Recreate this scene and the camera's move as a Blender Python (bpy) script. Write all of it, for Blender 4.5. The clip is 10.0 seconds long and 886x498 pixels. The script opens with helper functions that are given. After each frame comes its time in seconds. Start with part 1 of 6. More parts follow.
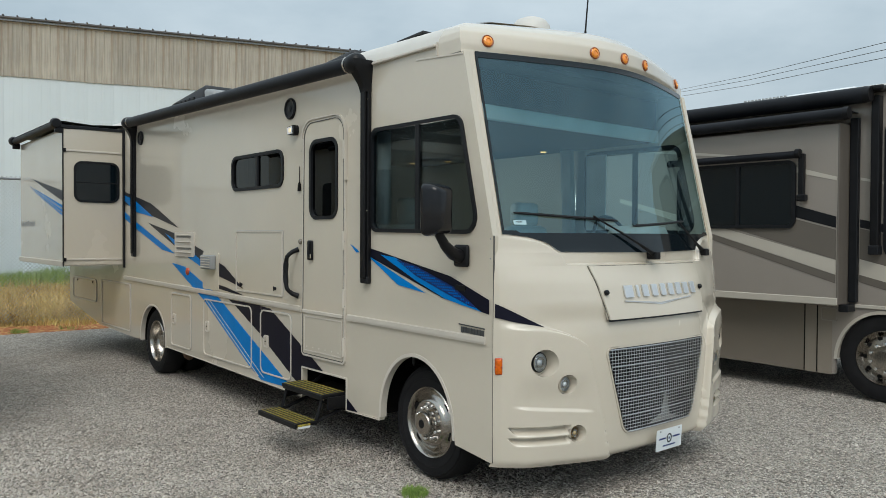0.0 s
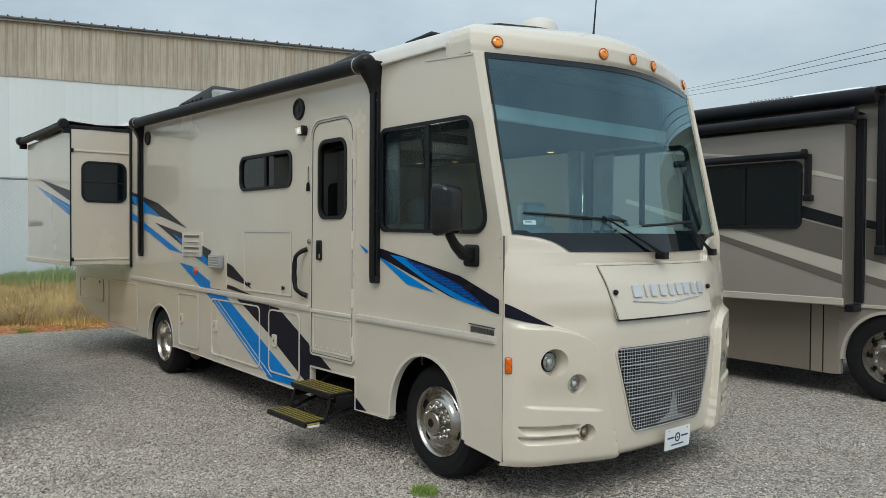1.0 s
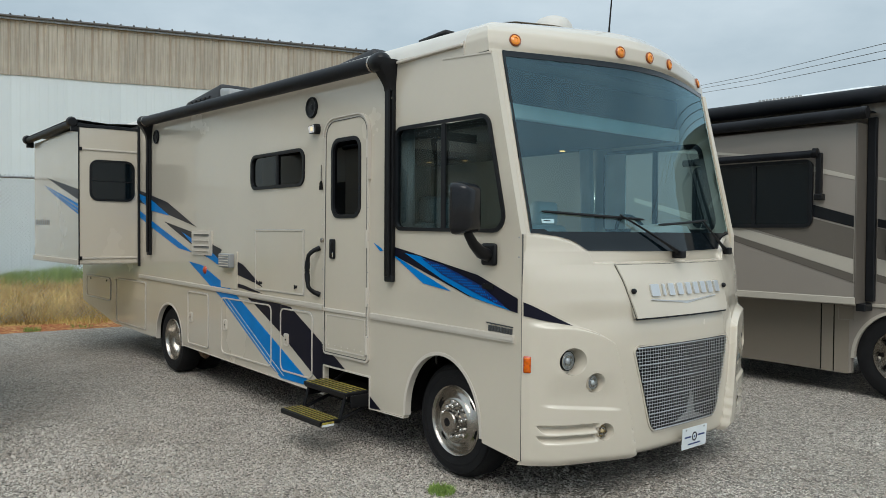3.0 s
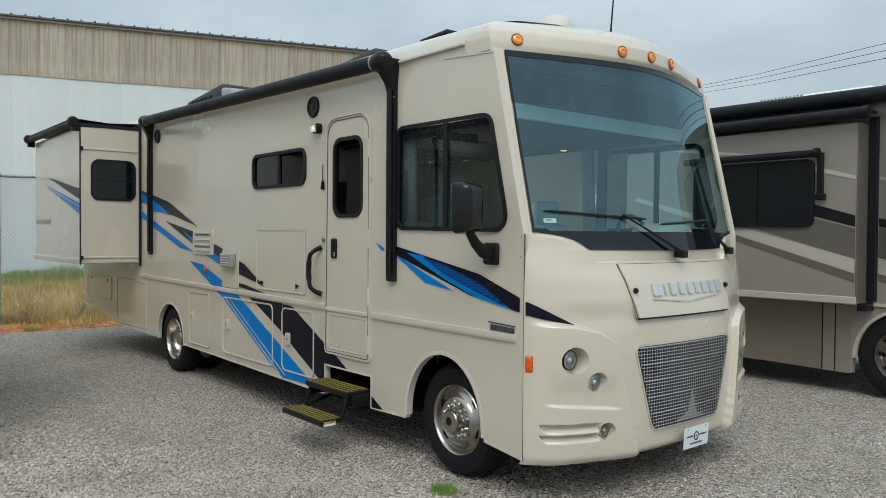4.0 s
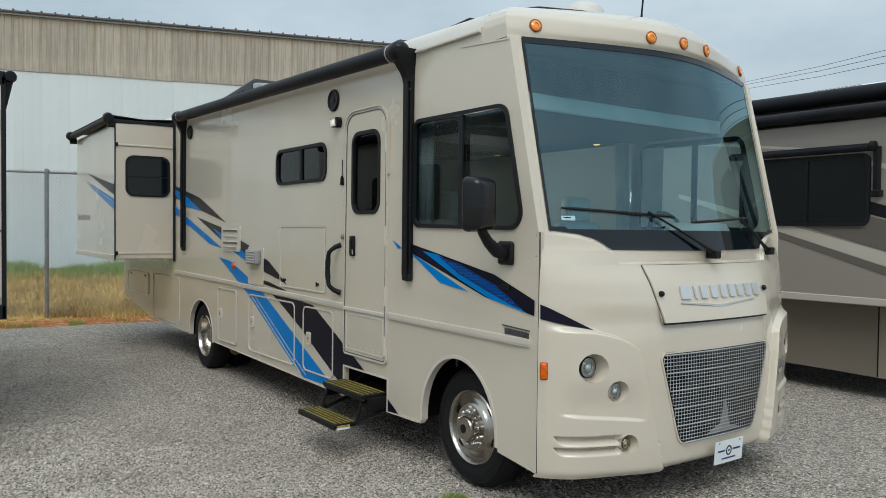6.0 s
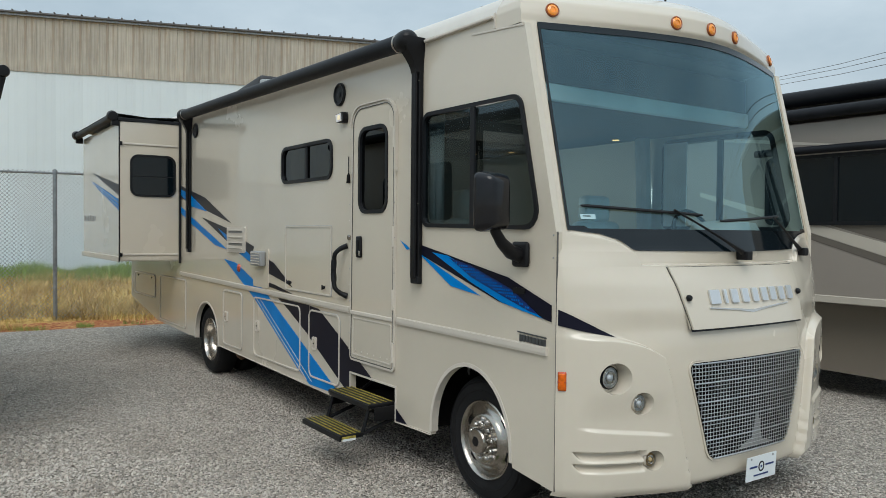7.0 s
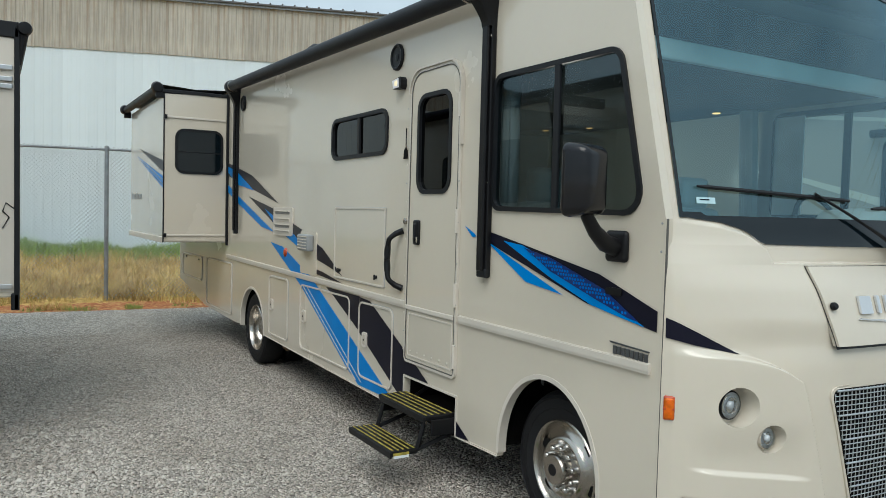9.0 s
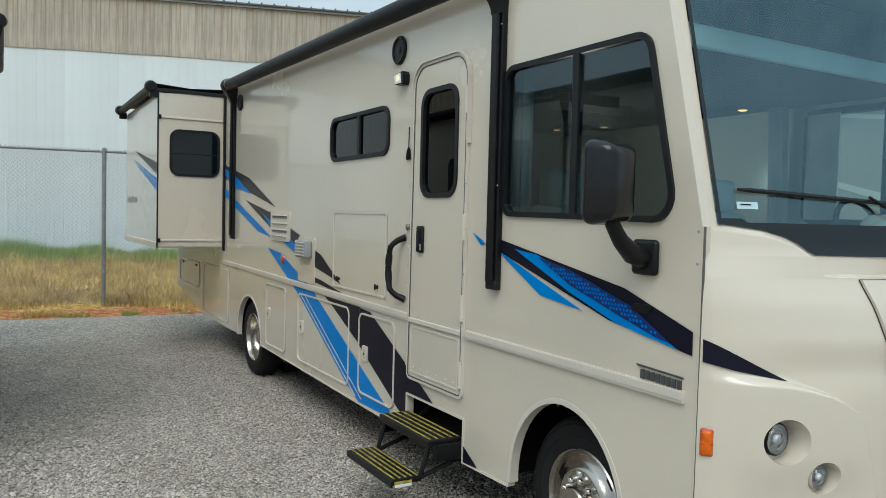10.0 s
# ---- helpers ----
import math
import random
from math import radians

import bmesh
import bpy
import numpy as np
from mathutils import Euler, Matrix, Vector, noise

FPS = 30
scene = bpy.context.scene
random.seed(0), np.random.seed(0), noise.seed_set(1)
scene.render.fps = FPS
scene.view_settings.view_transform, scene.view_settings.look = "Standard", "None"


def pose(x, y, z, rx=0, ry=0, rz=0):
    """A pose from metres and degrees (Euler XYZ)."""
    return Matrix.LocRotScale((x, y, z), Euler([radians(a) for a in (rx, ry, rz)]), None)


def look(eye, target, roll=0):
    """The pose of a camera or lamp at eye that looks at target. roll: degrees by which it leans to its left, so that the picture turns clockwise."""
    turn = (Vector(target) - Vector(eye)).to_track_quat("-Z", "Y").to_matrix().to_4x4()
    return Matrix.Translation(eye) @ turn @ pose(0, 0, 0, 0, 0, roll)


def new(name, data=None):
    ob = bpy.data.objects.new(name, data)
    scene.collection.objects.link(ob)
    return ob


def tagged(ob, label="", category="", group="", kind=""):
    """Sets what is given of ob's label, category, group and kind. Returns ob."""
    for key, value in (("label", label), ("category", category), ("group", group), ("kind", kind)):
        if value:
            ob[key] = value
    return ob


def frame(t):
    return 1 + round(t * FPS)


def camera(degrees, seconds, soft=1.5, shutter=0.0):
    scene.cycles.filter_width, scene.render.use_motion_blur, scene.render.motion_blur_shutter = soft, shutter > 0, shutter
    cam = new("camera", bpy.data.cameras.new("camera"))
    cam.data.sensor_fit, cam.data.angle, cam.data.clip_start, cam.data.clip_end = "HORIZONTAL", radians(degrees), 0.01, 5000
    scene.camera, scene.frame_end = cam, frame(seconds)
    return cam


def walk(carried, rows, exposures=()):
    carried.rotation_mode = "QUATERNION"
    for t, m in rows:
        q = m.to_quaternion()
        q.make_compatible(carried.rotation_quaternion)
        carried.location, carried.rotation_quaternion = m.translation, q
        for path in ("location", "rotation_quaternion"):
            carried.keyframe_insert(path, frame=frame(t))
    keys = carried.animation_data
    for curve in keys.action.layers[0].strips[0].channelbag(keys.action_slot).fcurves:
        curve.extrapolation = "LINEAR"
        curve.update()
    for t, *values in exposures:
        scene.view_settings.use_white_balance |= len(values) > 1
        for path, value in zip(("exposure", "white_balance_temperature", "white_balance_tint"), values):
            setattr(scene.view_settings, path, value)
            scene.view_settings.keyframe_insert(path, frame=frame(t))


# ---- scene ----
cam = camera(60.4, 10.0, soft=0.7)
METRES, EYE, TILT, LEAN, TURN = 2.278, 1.77, 0.0, 0.0, 50.0
ROWS = [
    (0.0, 0.0, 0.0, 0.0, 0.01, -1.08, -0.3),
    (0.5, -0.01, -0.0052, -0.0004, 0.15, -1.05, -0.31),
    (1.0, -0.0225, -0.0113, -0.0004, 0.17, -1.08, -0.33),
    (1.5, -0.0372, -0.015, -0.0007, 0.15, -1.09, -0.34),
    (2.0, -0.0507, -0.0125, 0.0, 0.13, -1.09, -0.34),
    (2.5, -0.0657, -0.008, -0.0008, 0.13, -1.13, -0.35),
    (4.0, -0.0803, -0.006, -0.0038, 0.16, -1.15, -0.38),
    (4.5, -0.0444, 0.0034, -0.0031, 0.44, -1.18, -0.4),
    (5.0, 0.003, 0.0218, -0.0053, 1.71, -1.34, -0.52),
    (5.5, 0.0342, 0.0482, -0.0055, 3.2, -1.46, -0.62),
    (6.0, 0.0333, 0.1115, 0.0008, 4.18, -1.44, -0.63),
    (7.5, 0.056, 0.3243, -0.0042, 6.03, -1.55, -0.71),
    (8.0, 0.0728, 0.4104, -0.0049, 7.28, -1.96, -1.11),
    (8.5, 0.0163, 0.5054, -0.0078, 8.59, -2.4, -1.39),
    (9.0, -0.0435, 0.6052, -0.0045, 9.47, -2.62, -1.5),
    (9.5, -0.0573, 0.702, 0.0012, 10.14, -2.64, -1.46),
    (10.0, -0.0721, 0.7793, 0.0041, 9.92, -2.46, -1.44),
]
EXPOSURES = [(0.0, -0.04, 6500, 10), (5.5, -0.05, 6450, 10), (7.5, 0.0, 6400, 10), (9.0, 0.12, 6320, 8), (10.0, 0.12, 6320, 8)]
walk(cam, [(t, pose(4.34, -3.335, EYE, TILT, LEAN, TURN) @ pose(METRES * x, METRES * y, METRES * z, 90 + pitch, roll, yaw)) for t, x, y, z, yaw, pitch, roll in ROWS], EXPOSURES)

# ---- light ----
world = bpy.data.worlds.new("overcast_sky")
scene.world = world
world.use_nodes = True
wn, wl = world.node_tree.nodes, world.node_tree.links
wn.clear()
sky = wn.new("ShaderNodeTexSky")
sky.sky_type, sky.sun_disc, sky.sun_elevation, sky.sun_rotation = "NISHITA", False, radians(50), radians(128)
geo_n = wn.new("ShaderNodeTexCoord")
cl = wn.new("ShaderNodeTexNoise")
cl.inputs["Scale"].default_value, cl.inputs["Detail"].default_value, cl.inputs["Roughness"].default_value = 3.0, 6, 0.55
ramp = wn.new("ShaderNodeValToRGB")
ramp.color_ramp.elements[0].position, ramp.color_ramp.elements[0].color = 0.32, (0.40, 0.497, 0.553, 1)
ramp.color_ramp.elements[1].position, ramp.color_ramp.elements[1].color = 0.68, (0.575, 0.668, 0.713, 1)
wmap = wn.new("ShaderNodeMapping")
wmap.inputs["Scale"].default_value = (1, 1, 2.5)
mixw = wn.new("ShaderNodeMix")
mixw.data_type = "RGBA"
mixw.inputs[0].default_value = 0.9
skys = wn.new("ShaderNodeMix")
skys.data_type, skys.blend_type = "RGBA", "MULTIPLY"
skys.inputs[0].default_value = 1.0
skys.inputs[7].default_value = (0.12, 0.12, 0.12, 1)
bg = wn.new("ShaderNodeBackground")
bg.inputs["Strength"].default_value = 1.0
wo = wn.new("ShaderNodeOutputWorld")
wl.new(geo_n.outputs["Generated"], wmap.inputs["Vector"])
wl.new(wmap.outputs["Vector"], cl.inputs["Vector"])
wl.new(cl.outputs["Fac"], ramp.inputs["Fac"])
wl.new(sky.outputs["Color"], skys.inputs[6])
wl.new(skys.outputs[2], mixw.inputs[6])
wl.new(ramp.outputs["Color"], mixw.inputs[7])
sepw = wn.new("ShaderNodeSeparateXYZ")
wl.new(geo_n.outputs["Generated"], sepw.inputs["Vector"])
up = wn.new("ShaderNodeMapRange")
up.inputs["From Min"].default_value, up.inputs["From Max"].default_value = 0.12, 1.0
up.inputs["To Min"].default_value, up.inputs["To Max"].default_value = 1.0, 2.0
wl.new(sepw.outputs["Z"], up.inputs["Value"])
wl.new(up.outputs["Result"], bg.inputs["Strength"])
wl.new(mixw.outputs[2], bg.inputs["Color"])
wl.new(bg.outputs["Background"], wo.inputs["Surface"])
sun = new("sun", bpy.data.lights.new("sun", "SUN"))
sun.data.energy, sun.data.angle, sun.data.color = 1.65, radians(40), (1.0, 0.96, 0.9)
sun.matrix_world = look((9.5, -7.5, 14.5), (0, 0, 0))


# ---- materials ----
def material(name, base, rough=0.5, metal=0.0, var=0.08, scale=3.0, bump=0.0, bscale=60.0, spec=0.5, coat=0.0, random_piece=0.0, dark=None, emit=0.0, streak=None, coat_rough=0.08):
    """A painted, metal or stone surface: base colour, with broad stains and fine grain."""
    m = bpy.data.materials.new(name)
    m.use_nodes = True
    n, l = m.node_tree.nodes, m.node_tree.links
    b = n["Principled BSDF"]
    tc = n.new("ShaderNodeTexCoord")
    a = n.new("ShaderNodeTexNoise")
    a.inputs["Scale"].default_value, a.inputs["Detail"].default_value = scale, 6
    g = n.new("ShaderNodeTexNoise")
    g.inputs["Scale"].default_value, g.inputs["Detail"].default_value = bscale, 3
    l.new(tc.outputs["Object"], a.inputs["Vector"])
    l.new(tc.outputs["Object"], g.inputs["Vector"])
    r = n.new("ShaderNodeValToRGB")
    lo = dark or tuple(c * (1 - var * 2) for c in base)
    r.color_ramp.elements[0].position, r.color_ramp.elements[0].color = 0.3, (*lo, 1)
    r.color_ramp.elements[1].position, r.color_ramp.elements[1].color = 0.7, (*[min(1, c * (1 + var)) for c in base], 1)
    l.new(a.outputs["Fac"], r.inputs["Fac"])
    fine = n.new("ShaderNodeMix")
    fine.data_type, fine.blend_type = "RGBA", "OVERLAY"
    fine.inputs[0].default_value = min(0.5, var)
    l.new(r.outputs["Color"], fine.inputs[6])
    l.new(g.outputs["Color"], fine.inputs[7])
    col = fine.outputs[2]
    if random_piece:
        oi = n.new("ShaderNodeObjectInfo")
        mr = n.new("ShaderNodeMapRange")
        mr.inputs["To Min"].default_value, mr.inputs["To Max"].default_value = 1 - random_piece, 1 + random_piece
        l.new(oi.outputs["Random"], mr.inputs["Value"])
        mu = n.new("ShaderNodeMix")
        mu.data_type, mu.blend_type = "RGBA", "MULTIPLY"
        mu.inputs[0].default_value = 1
        l.new(col, mu.inputs[6])
        l.new(mr.outputs["Result"], mu.inputs[7])
        col = mu.outputs[2]
    if streak:
        mp = n.new("ShaderNodeMapping")
        mp.inputs["Scale"].default_value = (1.0, 3.6, 0.12)
        sn = n.new("ShaderNodeTexNoise")
        sn.inputs["Scale"].default_value, sn.inputs["Detail"].default_value = 1.6, 5
        l.new(tc.outputs["Object"], mp.inputs["Vector"])
        l.new(mp.outputs["Vector"], sn.inputs["Vector"])
        sr = n.new("ShaderNodeMapRange")
        sr.inputs["From Min"].default_value, sr.inputs["From Max"].default_value = 0.50, 0.72
        sr.inputs["To Min"].default_value, sr.inputs["To Max"].default_value = 0.0, 0.75
        l.new(sn.outputs["Fac"], sr.inputs["Value"])
        sm = n.new("ShaderNodeMix")
        sm.data_type = "RGBA"
        sm.inputs[7].default_value = (*streak, 1)
        l.new(sr.outputs["Result"], sm.inputs[0])
        l.new(col, sm.inputs[6])
        col = sm.outputs[2]
        # fine pale and dark runs down the sheet
        mp2 = n.new("ShaderNodeMapping")
        mp2.inputs["Scale"].default_value = (1.0, 12.0, 0.5)
        s2 = n.new("ShaderNodeTexNoise")
        s2.inputs["Scale"].default_value, s2.inputs["Detail"].default_value = 1.5, 7
        l.new(tc.outputs["Object"], mp2.inputs["Vector"])
        l.new(mp2.outputs["Vector"], s2.inputs["Vector"])
        r2 = n.new("ShaderNodeMapRange")
        r2.inputs["From Min"].default_value, r2.inputs["From Max"].default_value = 0.3, 0.7
        r2.inputs["To Min"].default_value, r2.inputs["To Max"].default_value = 0.80, 1.16
        l.new(s2.outputs["Fac"], r2.inputs["Value"])
        m2 = n.new("ShaderNodeMix")
        m2.data_type, m2.blend_type = "RGBA", "MULTIPLY"
        m2.inputs[0].default_value = 1
        l.new(col, m2.inputs[6])
        l.new(r2.outputs["Result"], m2.inputs[7])
        col = m2.outputs[2]
    l.new(col, b.inputs["Base Color"])
    rr = n.new("ShaderNodeMapRange")
    rr.inputs["To Min"].default_value, rr.inputs["To Max"].default_value = max(0.02, rough * 0.8), min(1, rough * 1.2)
    l.new(a.outputs["Fac"], rr.inputs["Value"])
    l.new(rr.outputs["Result"], b.inputs["Roughness"])
    b.inputs["Metallic"].default_value = metal
    b.inputs["Specular IOR Level"].default_value = spec
    b.inputs["Coat Weight"].default_value = coat
    b.inputs["Coat Roughness"].default_value = coat_rough
    if bump:
        bp = n.new("ShaderNodeBump")
        bp.inputs["Strength"].default_value, bp.inputs["Distance"].default_value = bump, 0.01
        l.new(g.outputs["Fac"], bp.inputs["Height"])
        l.new(bp.outputs["Normal"], b.inputs["Normal"])
    if emit:
        b.inputs["Emission Color"].default_value = (*base, 1)
        b.inputs["Emission Strength"].default_value = emit
    return m


def glass(name, tint, ior=1.5, rough=0.0, wet=0.0, gloss=(0.92, 0.97, 1.0), thick=False):
    """Tinted pane: what passes is tinted, the mirror image grows with the angle."""
    m = bpy.data.materials.new(name)
    m.use_nodes = True
    n, l = m.node_tree.nodes, m.node_tree.links
    n.clear()
    t = n.new("ShaderNodeBsdfTransparent")
    t.inputs["Color"].default_value = (*tint, 1)
    g = n.new("ShaderNodeBsdfGlossy")
    g.inputs["Roughness"].default_value = rough
    g.inputs["Color"].default_value = (*gloss, 1)
    mx = n.new("ShaderNodeMixShader")
    o = n.new("ShaderNodeOutputMaterial")
    if thick:
        f = n.new("ShaderNodeLayerWeight")
        f.inputs["Blend"].default_value = 0.5
        pw = n.new("ShaderNodeMath")
        pw.operation = "POWER"
        pw.inputs[1].default_value = 5.0
        mr0 = n.new("ShaderNodeMapRange")
        mr0.inputs["To Min"].default_value = ((ior - 1) / (ior + 1)) ** 2
        l.new(f.outputs["Facing"], pw.inputs[0])
        l.new(pw.outputs["Value"], mr0.inputs["Value"])
        l.new(mr0.outputs["Result"], mx.inputs["Fac"])
    else:
        f = n.new("ShaderNodeFresnel")
        f.inputs["IOR"].default_value = ior
        l.new(f.outputs["Fac"], mx.inputs["Fac"])
    l.new(t.outputs["BSDF"], mx.inputs[1])
    l.new(g.outputs["BSDF"], mx.inputs[2])
    l.new(mx.outputs["Shader"], o.inputs["Surface"])
    if wet:
        tc = n.new("ShaderNodeTexCoord")
        v = n.new("ShaderNodeTexVoronoi")
        v.inputs["Scale"].default_value = 100
        mr = n.new("ShaderNodeMapRange")
        mr.inputs["From Min"].default_value, mr.inputs["From Max"].default_value = 0.02, 0.17
        mr.inputs["To Min"].default_value, mr.inputs["To Max"].default_value = 1.0, 0.0
        bp = n.new("ShaderNodeBump")
        bp.inputs["Strength"].default_value, bp.inputs["Distance"].default_value = wet, 0.002
        l.new(tc.outputs["Object"], v.inputs["Vector"])
        l.new(v.outputs["Distance"], mr.inputs["Value"])
        l.new(mr.outputs["Result"], bp.inputs["Height"])
        l.new(bp.outputs["Normal"], g.inputs["Normal"])
    return m


def soil(name, ramp_cols, scale, bump, rough=0.9, patch=None, dist=0.02, gap_shade=None):
    """Loose ground: cells of many shades with relief, and broad patches."""
    m = bpy.data.materials.new(name)
    m.use_nodes = True
    n, l = m.node_tree.nodes, m.node_tree.links
    b = n["Principled BSDF"]
    tc = n.new("ShaderNodeTexCoord")
    v = n.new("ShaderNodeTexVoronoi")
    v.inputs["Scale"].default_value = scale
    a = n.new("ShaderNodeTexNoise")
    a.inputs["Scale"].default_value, a.inputs["Detail"].default_value = 0.55, 8
    for k in (v, a):
        l.new(tc.outputs["Object"], k.inputs["Vector"])
    sep = n.new("ShaderNodeSeparateColor")
    l.new(v.outputs["Color"], sep.inputs["Color"])
    r = n.new("ShaderNodeValToRGB")
    els = r.color_ramp.elements
    while len(els) < len(ramp_cols):
        els.new(0.5)
    for e, (p, c) in zip(els, ramp_cols):
        e.position, e.color = p, (*c, 1)
    l.new(sep.outputs["Red"], r.inputs["Fac"])
    pr = n.new("ShaderNodeValToRGB")
    pr.color_ramp.elements[0].position, pr.color_ramp.elements[0].color = 0.35, (*(patch or (0.7, 0.69, 0.68)), 1)
    pr.color_ramp.elements[1].position, pr.color_ramp.elements[1].color = 0.65, (1, 1, 1, 1)
    l.new(a.outputs["Fac"], pr.inputs["Fac"])
    mu = n.new("ShaderNodeMix")
    mu.data_type, mu.blend_type = "RGBA", "MULTIPLY"
    mu.inputs[0].default_value = 1
    l.new(r.outputs["Color"], mu.inputs[6])
    l.new(pr.outputs["Color"], mu.inputs[7])
    col = mu.outputs[2]
    # shade between the stones, put into the colour along the cell edges
    if gap_shade:
        ve = n.new("ShaderNodeTexVoronoi")
        ve.feature = "DISTANCE_TO_EDGE"
        ve.inputs["Scale"].default_value = scale
        l.new(tc.outputs["Object"], ve.inputs["Vector"])
        er = n.new("ShaderNodeMapRange")
        er.inputs["From Min"].default_value, er.inputs["From Max"].default_value = 0.02, 0.13
        er.inputs["To Min"].default_value, er.inputs["To Max"].default_value = 0.85, 0.0
        l.new(ve.outputs["Distance"], er.inputs["Value"])
        fm = n.new("ShaderNodeMix")
        fm.data_type = "RGBA"
        fm.inputs[7].default_value = (*gap_shade, 1)
        l.new(er.outputs["Result"], fm.inputs[0])
        l.new(col, fm.inputs[6])
        col = fm.outputs[2]
    l.new(col, b.inputs["Base Color"])
    b.inputs["Roughness"].default_value = rough
    b.inputs["Specular IOR Level"].default_value = 0.3
    inv = n.new("ShaderNodeMath")
    inv.operation = "SUBTRACT"
    inv.inputs[0].default_value = 1
    l.new(v.outputs["Distance"], inv.inputs[1])
    bp = n.new("ShaderNodeBump")
    bp.inputs["Strength"].default_value, bp.inputs["Distance"].default_value = bump, dist
    l.new(inv.outputs["Value"], bp.inputs["Height"])
    l.new(bp.outputs["Normal"], b.inputs["Normal"])
    return m


CREAM = material("cream_gelcoat", (0.605, 0.545, 0.445), 0.26, var=0.025, scale=0.8, bscale=25, coat=0.8, coat_rough=0.05)
TRIM = material("cream_trim", (0.60, 0.55, 0.475), 0.35, var=0.03, scale=2)
ROOFM = material("roof_membrane", (0.62, 0.60, 0.55), 0.5, var=0.06, scale=1.5)
ACBLACK = material("weathered_black_plastic", (0.022, 0.023, 0.026), 0.55, var=0.2, scale=6, bump=0.1, bscale=90)
BLACK = material("black_powdercoat", (0.007, 0.007, 0.008), 0.4, var=0.1, scale=8, bump=0.05, bscale=200, spec=0.25)
GASKET = material("black_rubber", (0.008, 0.009, 0.011), 0.45, var=0.1, scale=10, spec=0.3)
VINYL = material("dark_awning_vinyl", (0.011, 0.012, 0.015), 0.5, var=0.2, scale=4, bump=0.1, bscale=120, spec=0.2)
TYRE = material("tyre_rubber", (0.011, 0.011, 0.012), 0.75, var=0.2, scale=12, bump=0.3, bscale=90, spec=0.25)
STEEL = material("polished_steel", (0.40, 0.37, 0.33), 0.24, metal=1.0, var=0.12, scale=9, bump=0.06, bscale=70, dark=(0.40, 0.37, 0.33))
CHROME = material("chrome", (0.8, 0.8, 0.8), 0.12, metal=1.0, var=0.04, scale=8)
SILVER = material("silver_letter", (0.72, 0.73, 0.74), 0.3, metal=0.7, var=0.03, scale=8)
NAVY = material("navy_decal", (0.008, 0.008, 0.017), 0.35, var=0.08, scale=3, spec=0.14)
BLUE = material("blue_decal", (0.0, 0.195, 0.57), 0.35, var=0.06, scale=4, spec=0.1)
HEXBLUE = material("mid_blue_decal", (0.0, 0.14, 0.50), 0.35, var=0.06, scale=4, spec=0.1)
ORANGE = material("orange_marker_lens", (0.66, 0.12, 0.004), 0.25, var=0.2, scale=30, coat=0.1, spec=0.3)
DKBLUE = material("dark_blue_decal", (0.004, 0.026, 0.14), 0.3, var=0.08, scale=4, spec=0.3)
GREYD = material("grey_decal", (0.03, 0.03, 0.037), 0.35, var=0.06, scale=3, spec=0.15)
AMBER = material("amber_lens", (0.90, 0.30, 0.03), 0.15, var=0.1, scale=20, coat=0.6)
RED = material("red_lens", (0.45, 0.06, 0.02), 0.2, var=0.1, scale=20, coat=0.5)
WARM = material("lit_lamp_lens", (1.0, 0.78, 0.50), 0.3, var=0.02, emit=0.5)
LAMPLIT = material("lit_ceiling_lamp", (1.0, 0.50, 0.16), 0.3, var=0.02, emit=1.8)
LENS = glass("clear_lens", (0.9, 0.92, 0.93), 1.5)
WSGLASS = glass("windscreen_glass", (0.62, 0.93, 0.98), 2.1, gloss=(0.58, 0.88, 1.0))
DKGLASS = glass("dark_window_glass", (0.028, 0.03, 0.034), 1.5, gloss=(0.75, 0.78, 0.8))
CABGLASS = glass("cab_window_glass", (0.44, 0.52, 0.54), 1.75, thick=True, wet=0.3, gloss=(0.80, 0.94, 1.0))
DROP = glass("water_drop", (0.80, 0.85, 0.86), 2.2)
FRIT = material("black_glass_border", (0.004, 0.008, 0.011), 0.08, var=0.05, spec=0.5)
RUST = material("rusty_pipe", (0.22, 0.13, 0.075), 0.7, var=0.3, scale=20)
LAMPSILVER = material("lamp_reflector", (0.86, 0.87, 0.88), 0.3, metal=0.15, var=0.05, scale=30)
FOGBULB = material("amber_tinted_bulb", (0.62, 0.45, 0.22), 0.25, var=0.05, scale=30)
VOID = material("underbody_and_shade_black", (0.009, 0.0085, 0.008), 0.9, var=0.3, scale=6, spec=0.1)
SEAMD = material("shaded_seam", (0.10, 0.095, 0.085), 0.7, var=0.1)
DASH = material("dashboard_vinyl", (0.40, 0.40, 0.385), 0.6, var=0.08, scale=5)
CURT = material("pale_curtain_cloth", (0.62, 0.63, 0.62), 0.8, var=0.05, scale=6)
SEATM = material("grey_leatherette", (0.55, 0.55, 0.53), 0.5, var=0.06, scale=6, bump=0.1, bscale=80)
PALE = material("pale_bunk_edge", (0.75, 0.75, 0.73), 0.5, var=0.04)
INNER = material("interior_panel", (0.26, 0.255, 0.24), 0.6, var=0.05, scale=3)
WOODM = material("interior_cabinet", (0.07, 0.05, 0.04), 0.8, var=0.25, scale=5)
YELLOW = material("yellow_tread", (0.34, 0.28, 0.05), 0.7, var=0.3, scale=30, bump=0.3)
DARKGREY = material("dark_grey_emblem", (0.085, 0.09, 0.092), 0.3, metal=0.3, var=0.1, scale=20)
GREYP = material("grey_plastic", (0.30, 0.31, 0.31), 0.45, var=0.05, scale=6)
WHITEP = material("white_plate", (0.72, 0.76, 0.77), 0.4, var=0.03, scale=5)
STICK = material("pale_blue_sticker", (0.42, 0.60, 0.64), 0.4, var=0.03, scale=5)
GALV = material("galvanised_steel", (0.28, 0.30, 0.315), 0.45, metal=0.6, var=0.15, scale=14)
